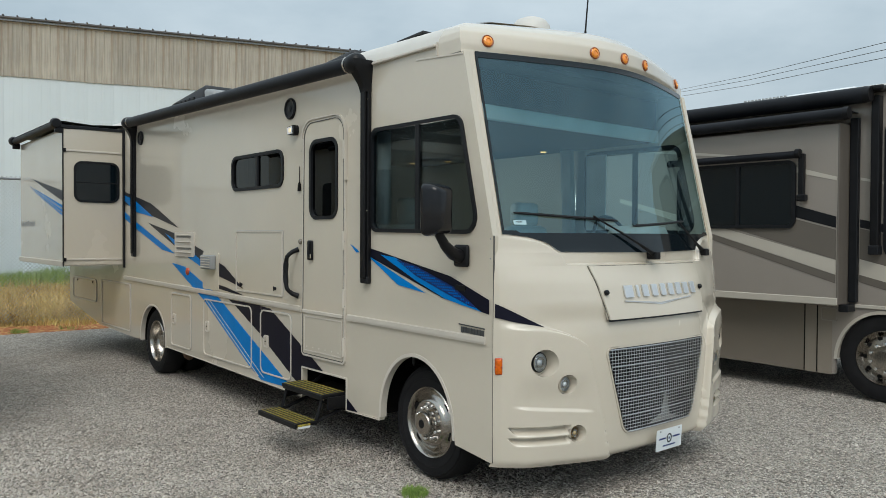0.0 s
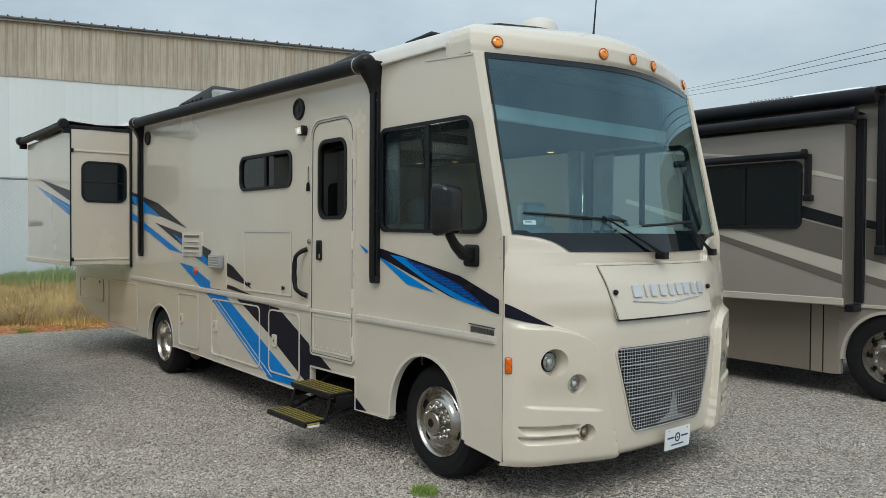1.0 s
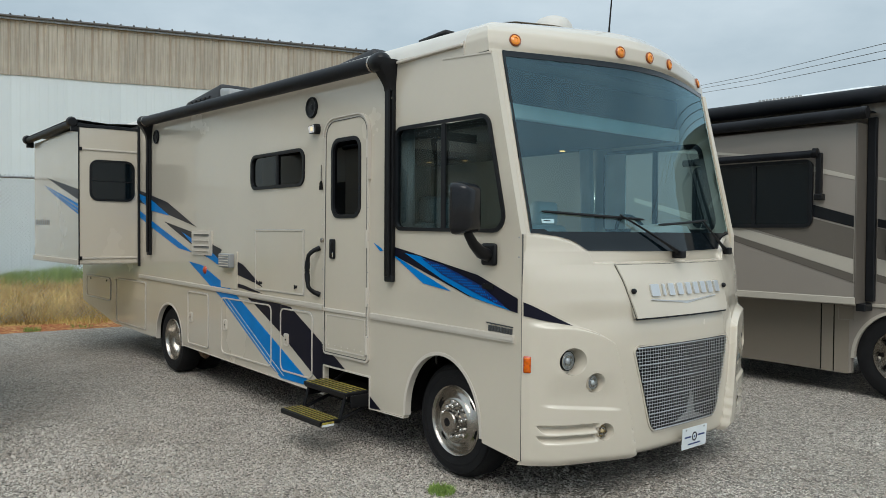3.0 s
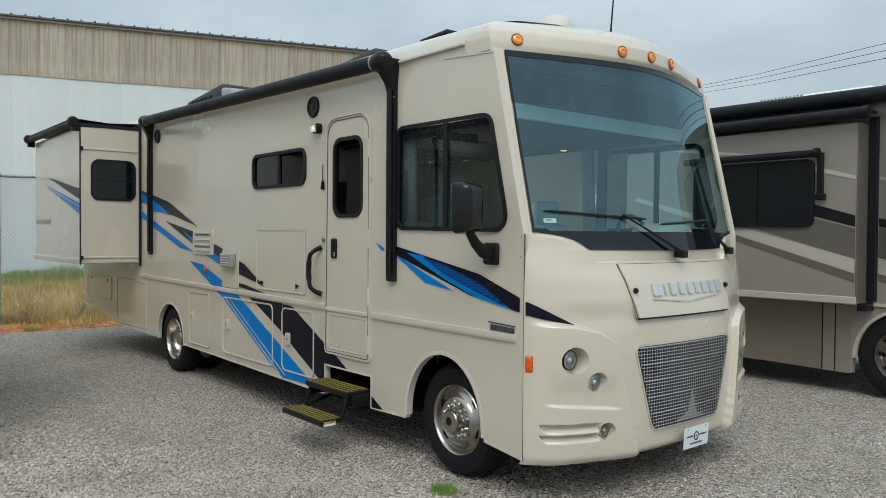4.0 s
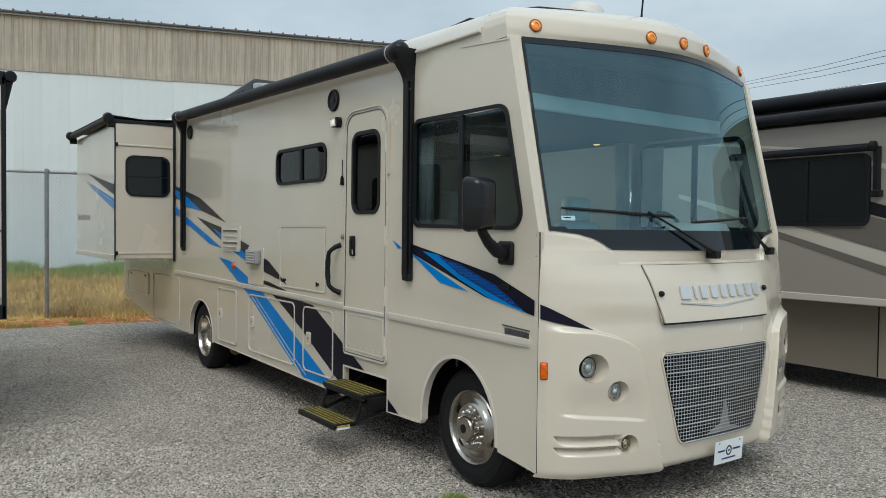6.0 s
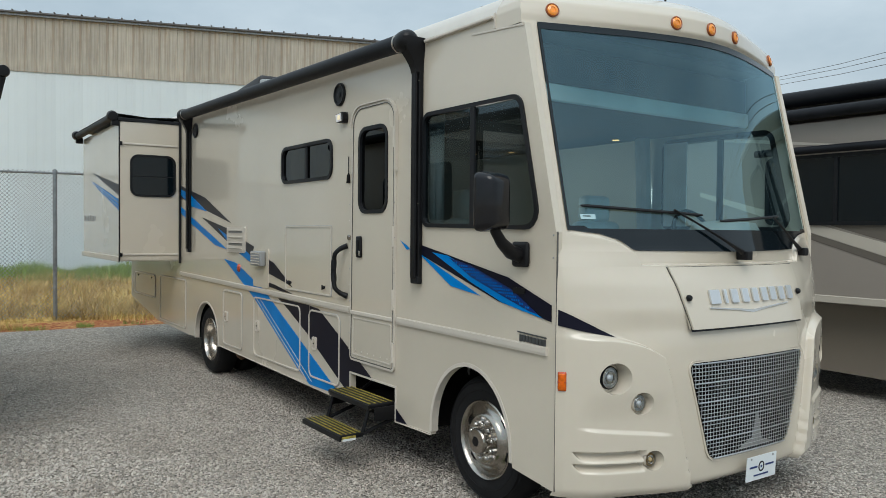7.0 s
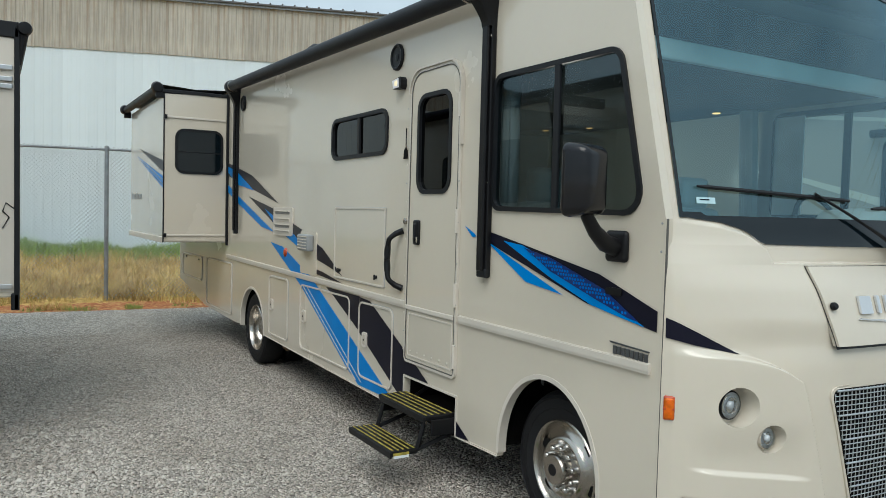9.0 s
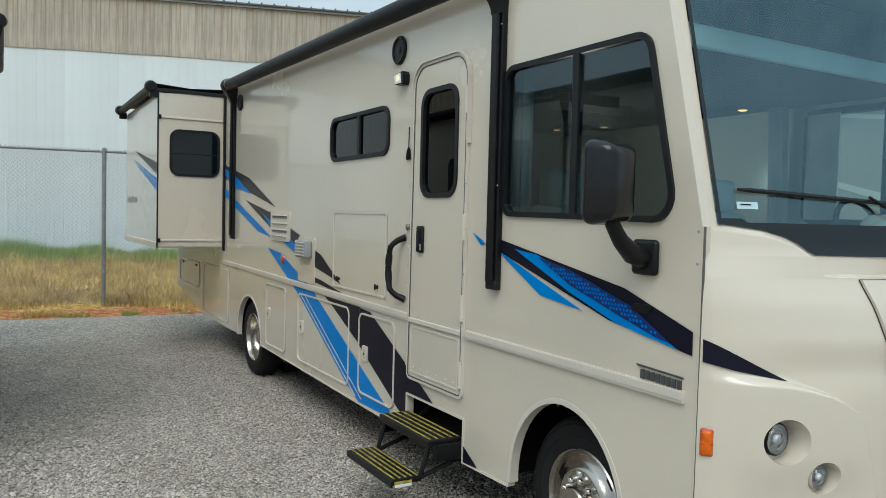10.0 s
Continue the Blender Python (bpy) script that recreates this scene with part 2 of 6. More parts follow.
ALU = material("mill_aluminium", (0.54, 0.545, 0.55), 0.3, metal=0.9, var=0.08, scale=10)
TAUPE = material("taupe_paint", (0.295, 0.262, 0.228), 0.25, var=0.03, scale=0.8, coat=0.4)
TAUPED = material("dark_taupe_paint", (0.135, 0.118, 0.10), 0.25, var=0.03, scale=0.8, coat=0.4)
TAUPEL = material("pale_stripe_paint", (0.50, 0.457, 0.388), 0.25, var=0.03, scale=0.8, coat=0.4)
WHITEM = material("white_metal_cladding", (0.61, 0.688, 0.718), 0.5, var=0.03, scale=0.35, random_piece=0.03)
OLDM = material("weathered_fibreglass_cladding", (0.40, 0.372, 0.312), 0.75, var=0.07, scale=2.0, bump=0.3, bscale=26, random_piece=0.12, streak=(0.24, 0.18, 0.125))
MIRRORBLK = material("gloss_black_shell", (0.006, 0.006, 0.008), 0.2, var=0.2, scale=20, spec=0.4)
LOWTAN = material("lower_tan_paint", (0.20, 0.172, 0.137), 0.25, var=0.03, scale=0.8, coat=0.3)
LOWTAN2 = material("lower_tan_panel", (0.26, 0.225, 0.18), 0.25, var=0.03, scale=0.8, coat=0.3)
ROOFE = material("grey_roof_metal", (0.10, 0.10, 0.105), 0.5, var=0.1, scale=3)
GRAVEL = soil("grey_gravel", [(0.0, (0.24, 0.21, 0.185)), (0.25, (0.51, 0.465, 0.405)), (0.7, (0.72, 0.665, 0.585)), (1.0, (0.92, 0.86, 0.76))], 46, 1.0, patch=(0.85, 0.835, 0.815), dist=0.03, gap_shade=(0.10, 0.09, 0.078))
EARTH = soil("red_earth_and_straw", [(0.0, (0.26, 0.08, 0.03)), (0.5, (0.42, 0.16, 0.06)), (1.0, (0.58, 0.38, 0.16))], 18, 0.6, patch=(0.75, 0.6, 0.5))
FIELD = soil("dry_grass_ground", [(0.0, (0.30, 0.16, 0.05)), (0.5, (0.56, 0.35, 0.10)), (1.0, (0.76, 0.54, 0.20))], 14, 0.8, patch=(0.6, 0.55, 0.5))


def blades(name, cols, patch=None):
    m = material(name, cols[0], 0.7, var=0.1)
    n, l = m.node_tree.nodes, m.node_tree.links
    gi = n.new("ShaderNodeNewGeometry")
    r = n.new("ShaderNodeValToRGB")
    els = r.color_ramp.elements
    while len(els) < len(cols):
        els.new(0.5)
    for i, (e, c) in enumerate(zip(els, cols)):
        e.position, e.color = i / (len(cols) - 1), (*c, 1)
    l.new(gi.outputs["Random Per Island"], r.inputs["Fac"])
    col = r.outputs["Color"]
    if patch:
        tc = n.new("ShaderNodeTexCoord")
        a = n.new("ShaderNodeTexNoise")
        a.inputs["Scale"].default_value, a.inputs["Detail"].default_value = 1.3, 5
        l.new(tc.outputs["Object"], a.inputs["Vector"])
        pr = n.new("ShaderNodeValToRGB")
        pr.color_ramp.elements[0].position, pr.color_ramp.elements[0].color = 0.38, (*patch, 1)
        pr.color_ramp.elements[1].position, pr.color_ramp.elements[1].color = 0.60, (1, 1, 1, 1)
        l.new(a.outputs["Fac"], pr.inputs["Fac"])
        mu = n.new("ShaderNodeMix")
        mu.data_type, mu.blend_type = "RGBA", "MULTIPLY"
        mu.inputs[0].default_value = 1
        l.new(col, mu.inputs[6])
        l.new(pr.outputs["Color"], mu.inputs[7])
        col = mu.outputs[2]
    l.new(col, n["Principled BSDF"].inputs["Base Color"])
    return m


STRAW = blades("straw_blades", [(0.34, 0.22, 0.08), (0.66, 0.46, 0.15), (0.84, 0.65, 0.28), (0.60, 0.44, 0.13), (0.42, 0.42, 0.10)], patch=(0.45, 0.40, 0.36))
GREENG = blades("green_blades", [(0.11, 0.19, 0.03), (0.19, 0.31, 0.06), (0.29, 0.37, 0.09)])
STONES = blades("gravel_stones", [(0.25, 0.225, 0.195), (0.42, 0.38, 0.335), (0.51, 0.445, 0.385), (0.54, 0.50, 0.44), (0.67, 0.62, 0.55)], patch=(0.80, 0.78, 0.76))


# ---- mesh helpers ----
def part(name, bm, mat, parent=None, label="", smooth=None):
    """Links a bmesh as one mesh object, under a thing or a part."""
    bmesh.ops.recalc_face_normals(bm, faces=bm.faces)
    me = bpy.data.meshes.new(name)
    bm.to_mesh(me)
    bm.free()
    me.materials.append(mat)
    if smooth:
        me.shade_smooth()
        me.set_sharp_from_angle(angle=radians(smooth))
    ob = new(name, me)
    if parent:
        ob.parent = parent
    if label:
        ob["label"] = label
    return ob


def thing(name, label, category, group="", kind="", at=(0, 0, 0)):
    ob = new(name)
    ob.location = at
    ob.empty_display_size = 0.1
    return tagged(ob, label, category, group, kind)


def box(bm, x0, x1, y0, y1, z0, z1, bevel=0.0, seg=2):
    r = bmesh.ops.create_cube(bm, size=1.0)
    vs = r["verts"]
    for v in vs:
        v.co = Vector(((x0 + x1) / 2 + v.co.x * (x1 - x0), (y0 + y1) / 2 + v.co.y * (y1 - y0), (z0 + z1) / 2 + v.co.z * (z1 - z0)))
    if bevel:
        es = {e for v in vs for e in v.link_edges}
        bmesh.ops.bevel(bm, geom=list(es), offset=bevel, segments=seg, profile=0.5, affect="EDGES")
    return bm


def nb():
    return bmesh.new()


def tube(bm, pts, r, n=10, cap=True):
    """A round bar along a line of points."""
    pts = [Vector(p) for p in pts]
    rings = []
    for i, p in enumerate(pts):
        d = (pts[min(i + 1, len(pts) - 1)] - pts[max(i - 1, 0)]).normalized()
        a = d.cross(Vector((0, 0, 1)))
        if a.length < 1e-3:
            a = d.cross(Vector((0, 1, 0)))
        a.normalize()
        b = d.cross(a)
        rad = r[i] if isinstance(r, (list, tuple)) else r
        rings.append([bm.verts.new(p + rad * (math.cos(2 * math.pi * k / n) * a + math.sin(2 * math.pi * k / n) * b)) for k in range(n)])
    for q, w in zip(rings, rings[1:]):
        for k in range(n):
            bm.faces.new((q[k], q[(k + 1) % n], w[(k + 1) % n], w[k]))
    if cap:
        bm.faces.new(rings[0]), bm.faces.new(rings[-1])
    return bm


def lathe(bm, prof, m, n=32, close=True):
    """Turns (radius, along) pairs round the local y axis of m."""
    rings = []
    for r, a in prof:
        if r < 1e-5:
            rings.append([bm.verts.new(m @ Vector((0, a, 0)))])
        else:
            rings.append([bm.verts.new(m @ Vector((r * math.cos(2 * math.pi * k / n), a, r * math.sin(2 * math.pi * k / n)))) for k in range(n)])
    for q, w in zip(rings, rings[1:]):
        for k in range(n):
            k2 = (k + 1) % n
            if len(q) == 1 and len(w) > 1:
                bm.faces.new((q[0], w[k], w[k2]))
            elif len(w) == 1 and len(q) > 1:
                bm.faces.new((q[k], q[k2], w[0]))
            elif len(q) > 1:
                bm.faces.new((q[k], q[k2], w[k2], w[k]))
    return bm


def rpoly(pts, r, n=5):
    """A polygon with its corners rounded."""
    out = []
    k = len(pts)
    for i in range(k):
        p, a, b = Vector(pts[i]), Vector(pts[i - 1]), Vector(pts[(i + 1) % k])
        rad = r[i] if isinstance(r, (list, tuple)) else r
        if rad <= 0:
            out.append(tuple(p))
            continue
        da, db = (a - p).normalized(), (b - p).normalized()
        ang = da.angle(db)
        d = min(rad / math.tan(ang / 2), 0.49 * (a - p).length, 0.49 * (b - p).length)
        rr = d * math.tan(ang / 2)
        c = p + (da + db).normalized() * (rr / math.sin(ang / 2))
        s, e = p + da * d - c, p + db * d - c
        for j in range(n + 1):
            f = j / n
            v = (s * math.sin((1 - f) * (math.pi - ang)) + e * math.sin(f * (math.pi - ang))) / max(1e-9, math.sin(math.pi - ang))
            out.append(tuple(c + v))
    return out


def rrect(u0, v0, u1, v1, r, n=5):
    return rpoly([(u0, v0), (u1, v0), (u1, v1), (u0, v1)], r, n)


def inset(loop, d):
    """A loop moved inward by d."""
    k = len(loop)
    area = sum(loop[i - 1][0] * loop[i][1] - loop[i][0] * loop[i - 1][1] for i in range(k))
    sgn = 1 if area > 0 else -1
    out = []
    for i in range(k):
        p, a, b = Vector(loop[i]), Vector(loop[i - 1]), Vector(loop[(i + 1) % k])
        e1, e2 = (p - a).normalized(), (b - p).normalized()
        n1, n2 = Vector((-e1.y, e1.x)), Vector((-e2.y, e2.x))
        m = (n1 + n2)
        m = m / max(0.3, m.length_squared) * 2
        out.append(tuple(p + m * d * sgn))
    return out


def plate(bm, outer, holes, d0, d1, to):
    """A flat piece with holes, between depths d0 and d1; to(u, v, d) places it."""
    from mathutils.geometry import tessellate_polygon
    loops = [outer] + list(holes)
    flat = [p for q in loops for p in q]
    tris = tessellate_polygon([[Vector((p[0], p[1], 0)) for p in q] for q in loops])
    va = [bm.verts.new(to(p[0], p[1], d0)) for p in flat]
    vb = [bm.verts.new(to(p[0], p[1], d1)) for p in flat]
    for t in tris:
        for vs in (va, vb):
            try:
                bm.faces.new([vs[i] for i in t])
            except ValueError:
                pass
    o = 0
    for q in loops:
        k = len(q)
        for i in range(k):
            a, b = o + i, o + (i + 1) % k
            bm.faces.new((va[a], va[b], vb[b], vb[a]))
        o += k
    return bm


def side(u, v, d):
    """Near side of the motorhome: u ahead, v up, d out of the wall."""
    return Vector((u, -d, v))


def ring(bm, loop, w, d0, d1, to=side):
    """A frame that follows a loop, w wide inward."""
    return plate(bm, loop, [inset(loop, w)], d0, d1, to)


def smooth01(x):
    x = max(0.0, min(1.0, x))
    return x * x * (3 - 2 * x)


def curve_table(x, tab):
    """Smooth curve through (place, value) pairs."""
    if x <= tab[0][0]:
        return tab[0][1]
    if x >= tab[-1][0]:
        return tab[-1][1]
    i = max(k for k in range(len(tab) - 1) if tab[k][0] <= x)
    sl = [(tab[k + 1][1] - tab[k][1]) / (tab[k + 1][0] - tab[k][0]) for k in range(len(tab) - 1)]

    def tangent(k):
        if k == 0:
            return sl[0]
        if k == len(tab) - 1:
            return 0.0
        a, b = sl[k - 1], sl[k]
        return 2 * a * b / (a + b) if a * b > 0 else 0.0
    h = tab[i + 1][0] - tab[i][0]
    t = (x - tab[i][0]) / h
    return (2 * t ** 3 - 3 * t * t + 1) * tab[i][1] + (t ** 3 - 2 * t * t + t) * h * tangent(i) + (3 * t * t - 2 * t ** 3) * tab[i + 1][1] + (t ** 3 - t * t) * h * tangent(i + 1)


def lerp_table(x, tab):
    if x <= tab[0][0]:
        return tab[0][1]
    for (a, va), (b, vb) in zip(tab, tab[1:]):
        if x <= b:
            return va + (vb - va) * (x - a) / (b - a)
    return tab[-1][1]


# ---- the ground ----
def sheet(name, pts, z, mat, label, cat):
    bm = nb()
    bm.faces.new([bm.verts.new((x, y, z)) for x, y in pts])
    return tagged(part(name, bm, mat), label, cat, kind="structure")


sheet("ground", [(-900, -900), (900, -900), (900, 900), (-900, 900)], -0.03, FIELD, "dry yellow grass field reaching the horizon", "ground")
sheet("gravel_yard", [(-10.75, -60), (60, -60), (60, 60), (-10.2, 60), (-10.45, 1.0), (-10.7, -2.5)], 0.0, GRAVEL, "loose grey crushed gravel of the parking yard", "gravel")
sheet("verge", [(-12.0, -40), (-10.7, -40), (-10.65, -2.5), (-10.4, 1.0), (-10.1, 40), (-11.6, 40)], -0.012, EARTH, "strip of bare red earth with straw", "earth")

# ---- motorhome: shell ----
W = 2.58
RV = thing("motorhome", "cream motorhome with blue and navy swooshes, slide-out open", "motorhome")


def arch(cx, z0, rx, rz, n=18):
    return [(cx - rx * math.cos(math.pi * k / n), z0 + rz * math.sin(math.pi * k / n)) for k in range(n + 1)]


CABWIN = rpoly([(-0.485, 1.80), (0.725, 1.785), (0.545, 2.56), (-0.485, 2.565)], [0.07, 0.10, 0.09, 0.07])
SMALLWIN = rrect(-2.955, 2.205, -1.895, 2.53, 0.09)
DOORWIN = rrect(-1.39, 1.90, -0.955, 2.56, 0.10)
SIDE = [(0.853, 0.315), (0.853, 1.765), (0.565, 2.98), (0.298, 2.98), (0.298, 3.075), (-9.15, 3.235), (-9.15, 0.66), (-7.5, 0.42), (-6.0, 0.39), (-5.735, 0.40)]
SIDE += arch(-5.28, 0.44, 0.455, 0.44) + [(-4.82, 0.40), (-1.62, 0.345), (-1.535, 0.345), (-1.535, 0.60), (-0.836, 0.60), (-0.836, 0.35), (-0.37, 0.36)]
SIDE += arch(0.06, 0.42, 0.435, 0.495) + [(0.50, 0.36)]
SIDE_FAR = [(0.853, 0.315), (0.853, 1.765), (0.565, 2.98), (0.298, 2.98), (0.298, 3.075), (-9.15, 3.235), (-9.15, 0.66), (-7.5, 0.42), (-5.735, 0.40)] + arch(-5.28, 0.44, 0.455, 0.44) + [(-4.82, 0.40), (-0.37, 0.36)] + arch(0.06, 0.42, 0.435, 0.495) + [(0.50, 0.36)]
side_near = part("side_wall", plate(nb(), SIDE, [CABWIN, SMALLWIN, DOORWIN], 0.0, -0.045, side), CREAM, RV)
far = lambda u, v, d: Vector((u, W + d, v))
part("side_wall", plate(nb(), SIDE_FAR, [CABWIN], 0.0, -0.045, far), CREAM, RV)
bm = nb()
box(bm, -9.18, -9.15, 0, W, 0.68, 3.235, 0.01)
part("rear_wall", bm, CREAM, RV)

ROOFP = [(0.0, 3.075), (0.015, 3.125), (0.05, 3.175), (0.12, 3.215), (0.25, 3.26), (0.5, 3.315), (0.9, 3.36), (1.29, 3.375)]


def roof_inset(z):
    return lerp_table(z, [(z, y) for y, z in ROOFP])


bm = nb()
prof = ROOFP + [(W - y, z) for y, z in ROOFP[-2::-1]]
a = [bm.verts.new((-9.18, y, z + 0.16)) for y, z in prof]
b = [bm.verts.new((0.302, y, z)) for y, z in prof]
for i in range(len(prof) - 1):
    bm.faces.new((a[i], a[i + 1], b[i + 1], b[i]))
bm.faces.new(a)
part("roof", bm, ROOFM, RV, smooth=40)
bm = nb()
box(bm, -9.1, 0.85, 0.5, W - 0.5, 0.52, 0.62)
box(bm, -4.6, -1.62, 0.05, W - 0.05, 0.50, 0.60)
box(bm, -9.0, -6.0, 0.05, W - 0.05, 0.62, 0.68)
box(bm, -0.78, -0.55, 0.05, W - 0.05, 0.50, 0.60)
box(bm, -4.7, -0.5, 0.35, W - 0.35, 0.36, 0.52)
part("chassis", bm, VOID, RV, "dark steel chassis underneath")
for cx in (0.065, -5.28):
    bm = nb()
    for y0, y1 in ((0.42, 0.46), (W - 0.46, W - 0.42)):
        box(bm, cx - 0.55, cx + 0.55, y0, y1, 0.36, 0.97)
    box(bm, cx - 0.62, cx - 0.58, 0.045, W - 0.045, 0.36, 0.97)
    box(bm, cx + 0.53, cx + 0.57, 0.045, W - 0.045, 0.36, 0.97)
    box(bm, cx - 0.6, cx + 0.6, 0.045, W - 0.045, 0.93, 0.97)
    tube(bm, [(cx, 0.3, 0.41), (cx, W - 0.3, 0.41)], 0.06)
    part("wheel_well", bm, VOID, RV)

# ---- motorhome: front cap ----
XS = [(0.28, 0.82), (0.33, 0.855), (0.5, 0.862), (1.22, 0.862), (1.57, 0.858), (1.66, 0.845), (1.77, 0.825), (2.99, 0.545), (3.04, 0.545), (3.13, 0.52), (3.22, 0.43), (3.29, 0.28), (3.375, 0.0)]
XF = [(0.28, 1.16), (0.33, 1.21), (0.5, 1.222), (0.9, 1.228), (1.10, 1.22), (1.22, 1.20), (1.40, 1.15), (1.57, 1.105), (1.60, 1.115), (1.655, 1.13), (2.99, 0.865), (3.02, 0.89), (3.11, 0.885), (3.18, 0.84), (3.25, 0.74), (3.32, 0.54), (3.375, 0.20)]
XF_NOSE = XF[:8]
GLOW = [(0.0, 1.0), (0.03, 0.877), (0.10, 0.74), (0.25, 0.548), (0.42, 0.37), (0.60, 0.18), (0.74, 0.08), (1.0, 0.02), (1.29, 0.0)]


def ws_bow(w):
    """Plan of the windscreen: flat in the middle, sweeping back to the corners."""
    return 0.58 * (math.sqrt(1 + ((1.29 - w) / 0.5) ** 2) - 1)



def ws_low(y):
    w = min(y, W - y)
    return lerp_table(w, [(0.12, 1.775), (0.28, 1.756), (0.38, 1.728), (0.425, 1.705), (0.455, 1.68), (0.485, 1.661), (1.29, 1.652)])


BORES = [(0.250, 0.958, 0.085, 1.022), (0.404, 0.813, 0.062, 1.097), (0.472, 0.493, 0.054, 1.123)]


def cap_x(y, z, bumps=True):
    """How far ahead the front reaches at that place."""
    w = min(y, W - y)
    xs, xf = lerp_table(z, XS), curve_table(z, XF_NOSE) if z < 1.57 else lerp_table(z, XF)
    k = smooth01((z - 1.45) / 0.25)
    g = (1 - k) * curve_table(w, GLOW) + k * ws_bow(w)
    x = xf - (xf - xs) * g
    if bumps and 1.2 < z < 1.80:
        # swelling of the nose; above the ledge only the shoulders beside the windscreen keep it
        shoulder = smooth01((lerp_table(z, [(1.56, 0.505), (1.585, 0.505), (1.66, 0.475), (1.78, 0.30)]) - w) / 0.012)
        ledge = smooth01((1.584 - z) / 0.008)
        x += 0.028 * max(ledge, shoulder * smooth01((ws_low(y) - z) / 0.03)) * smooth01((z - 1.2) / 0.15) * smooth01(w / 0.45)
    if bumps and z < 1.3:
        zc = curve_table(w, [(0.0, 1.222), (0.2, 1.205), (0.42, 1.145), (0.545, 1.075), (0.7, 0.965)])
        yc = lerp_table(z, [(0.28, 0.755), (0.57, 0.675), (0.8, 0.62), (1.0, 0.572), (1.1, 0.545)])
        x += 0.056 * smooth01((zc - z) / (0.05 - 0.03 * smooth01(w / 0.5))) * smooth01((yc - w) / 0.024) * smooth01((w + 0.02) / 0.22)
        x -= 0.020 * smooth01((0.90 - z) / 0.19) * smooth01((z - 0.678 + 0.10 * w) / 0.022) * smooth01((w - 0.06) / 0.10) * smooth01((0.60 - w) / 0.12)
        if 0.04 < w < 0.46:
            for z0, z1 in ((0.492, 0.555), (0.43, 0.488)):
                x -= 0.05 * smooth01((z1 - z) / 0.010) * smooth01((z - z0) / 0.042) * smooth01((w - 0.05 - (z1 - z) * 0.6) / 0.03) * smooth01((0.43 - w) / 0.015)
        for yc, zc, r, x0 in BORES:
            d = math.hypot(w - yc, z - zc)
            if d < r + 0.003 and x > x0:
                x = x + (x0 - 0.006 - x) * smooth01((r + 0.0022 - d) / 0.0044)
    return x


def cap_grid(bm, ys, z_of, nz, off=0.0, bumps=True, steps=None):
    cols = []
    for y in ys:
        z0, z1 = z_of(y)
        col = []
        for j in range(nz + 1):
            z = z0 + (z1 - z0) * (steps[j] if steps else j / nz)
            y_, z_ = y, z
            if steps:
                # points near a bore slide onto its rim, so that the edge is round
                for yc, zc, rb, _ in BORES:
                    yc = yc if y < W / 2 else W - yc
                    d = math.hypot(y - yc, z - zc)
                    if 0 < d and abs(d - rb) < 0.0055:
                        k = (rb + (0.0023 if d > rb else -0.0023)) / d
                        y_, z_ = yc + (y - yc) * k, zc + (z - zc) * k
            if steps:
                col.append(bm.verts.new((cap_x(y_, z_, bumps) + off, y_, z_)))
                continue
            ins = roof_inset(z)
            yy = y if ins <= 0 else ins + (W - 2 * ins) * y / W
            col.append(bm.verts.new((cap_x(y, z, bumps) + off, yy, z)))
        cols.append(col)
    for p, q in zip(cols, cols[1:]):
        for j in range(nz):
            bm.faces.new((p[j], q[j], q[j + 1], p[j + 1]))
    return cols


def spread(a, b, n):
    return [a + (b - a) * i / n for i in range(n + 1)]


fine_y = spread(0, 0.66, 200)[:-1] + spread(0.66, W - 0.66, 60)[:-1] + spread(W - 0.66, W, 150)
fine_t = spread(0, 0.08, 8)[:-1] + spread(0.08, 0.61, 190)[:-1] + spread(0.61, 0.85, 30)[:-1] + spread(0.85, 1.0, 75)
bm = nb()
cap_grid(bm, fine_y, lambda y: (0.29, ws_low(y)), len(fine_t) - 1, 0.0, True, fine_t)
part("front_cap", bm, CREAM, RV, smooth=50)
for e0, e1 in ((0.0, 0.09), (W - 0.09, W)):
    bm = nb()
    cap_grid(bm, spread(e0, e1, 8), lambda y: (1.70, 3.0), 20)
    part("windscreen_pillar", bm, CREAM, RV, smooth=50)
bm = nb()
cols = cap_grid(bm, spread(0, 0.12, 8)[:-1] + spread(0.12, W - 0.12, 60)[:-1] + spread(W - 0.12, W, 8), lambda y: (2.985, 3.375), 40)
for col, sgn in ((cols[0], 1), (cols[-1], -1)):
    back = [bm.verts.new((0.298, v.co.y, v.co.z)) for v in col]
    for j in range(len(col) - 1):
        bm.faces.new((col[j], col[j + 1], back[j + 1], back[j]))
part("front_brow", bm, CREAM, RV, smooth=50)
WSY = spread(0.09, W - 0.09, 96)
bm = nb()
cap_grid(bm, WSY, lambda y: (ws_low(y) + 0.003, 2.985), 24, 0.004)
windscreen = part("windscreen", bm, WSGLASS, RV, "large curved tinted windscreen", smooth=60)
windscreen.visible_shadow = False
bm = nb()
cap_grid(bm, WSY, lambda y: (2.952, 2.992), 3, 0.009)
cap_grid(bm, WSY, lambda y: (ws_low(y), 1.785 if 0.2 < y < W - 0.2 else 1.80), 4, 0.007)
for e0, e1 in ((0.088, 0.103), (W - 0.103, W - 0.088)):
    cap_grid(bm, spread(e0, e1, 4), lambda y: (1.775, 2.99), 20, 0.010)
part("black_border", bm, FRIT, windscreen, "black ceramic border of the glass", smooth=60)

# ---- motorhome: front details ----
def on_cap(y, z, off=0.0):
    return Vector((cap_x(y, z) + off, y, z))


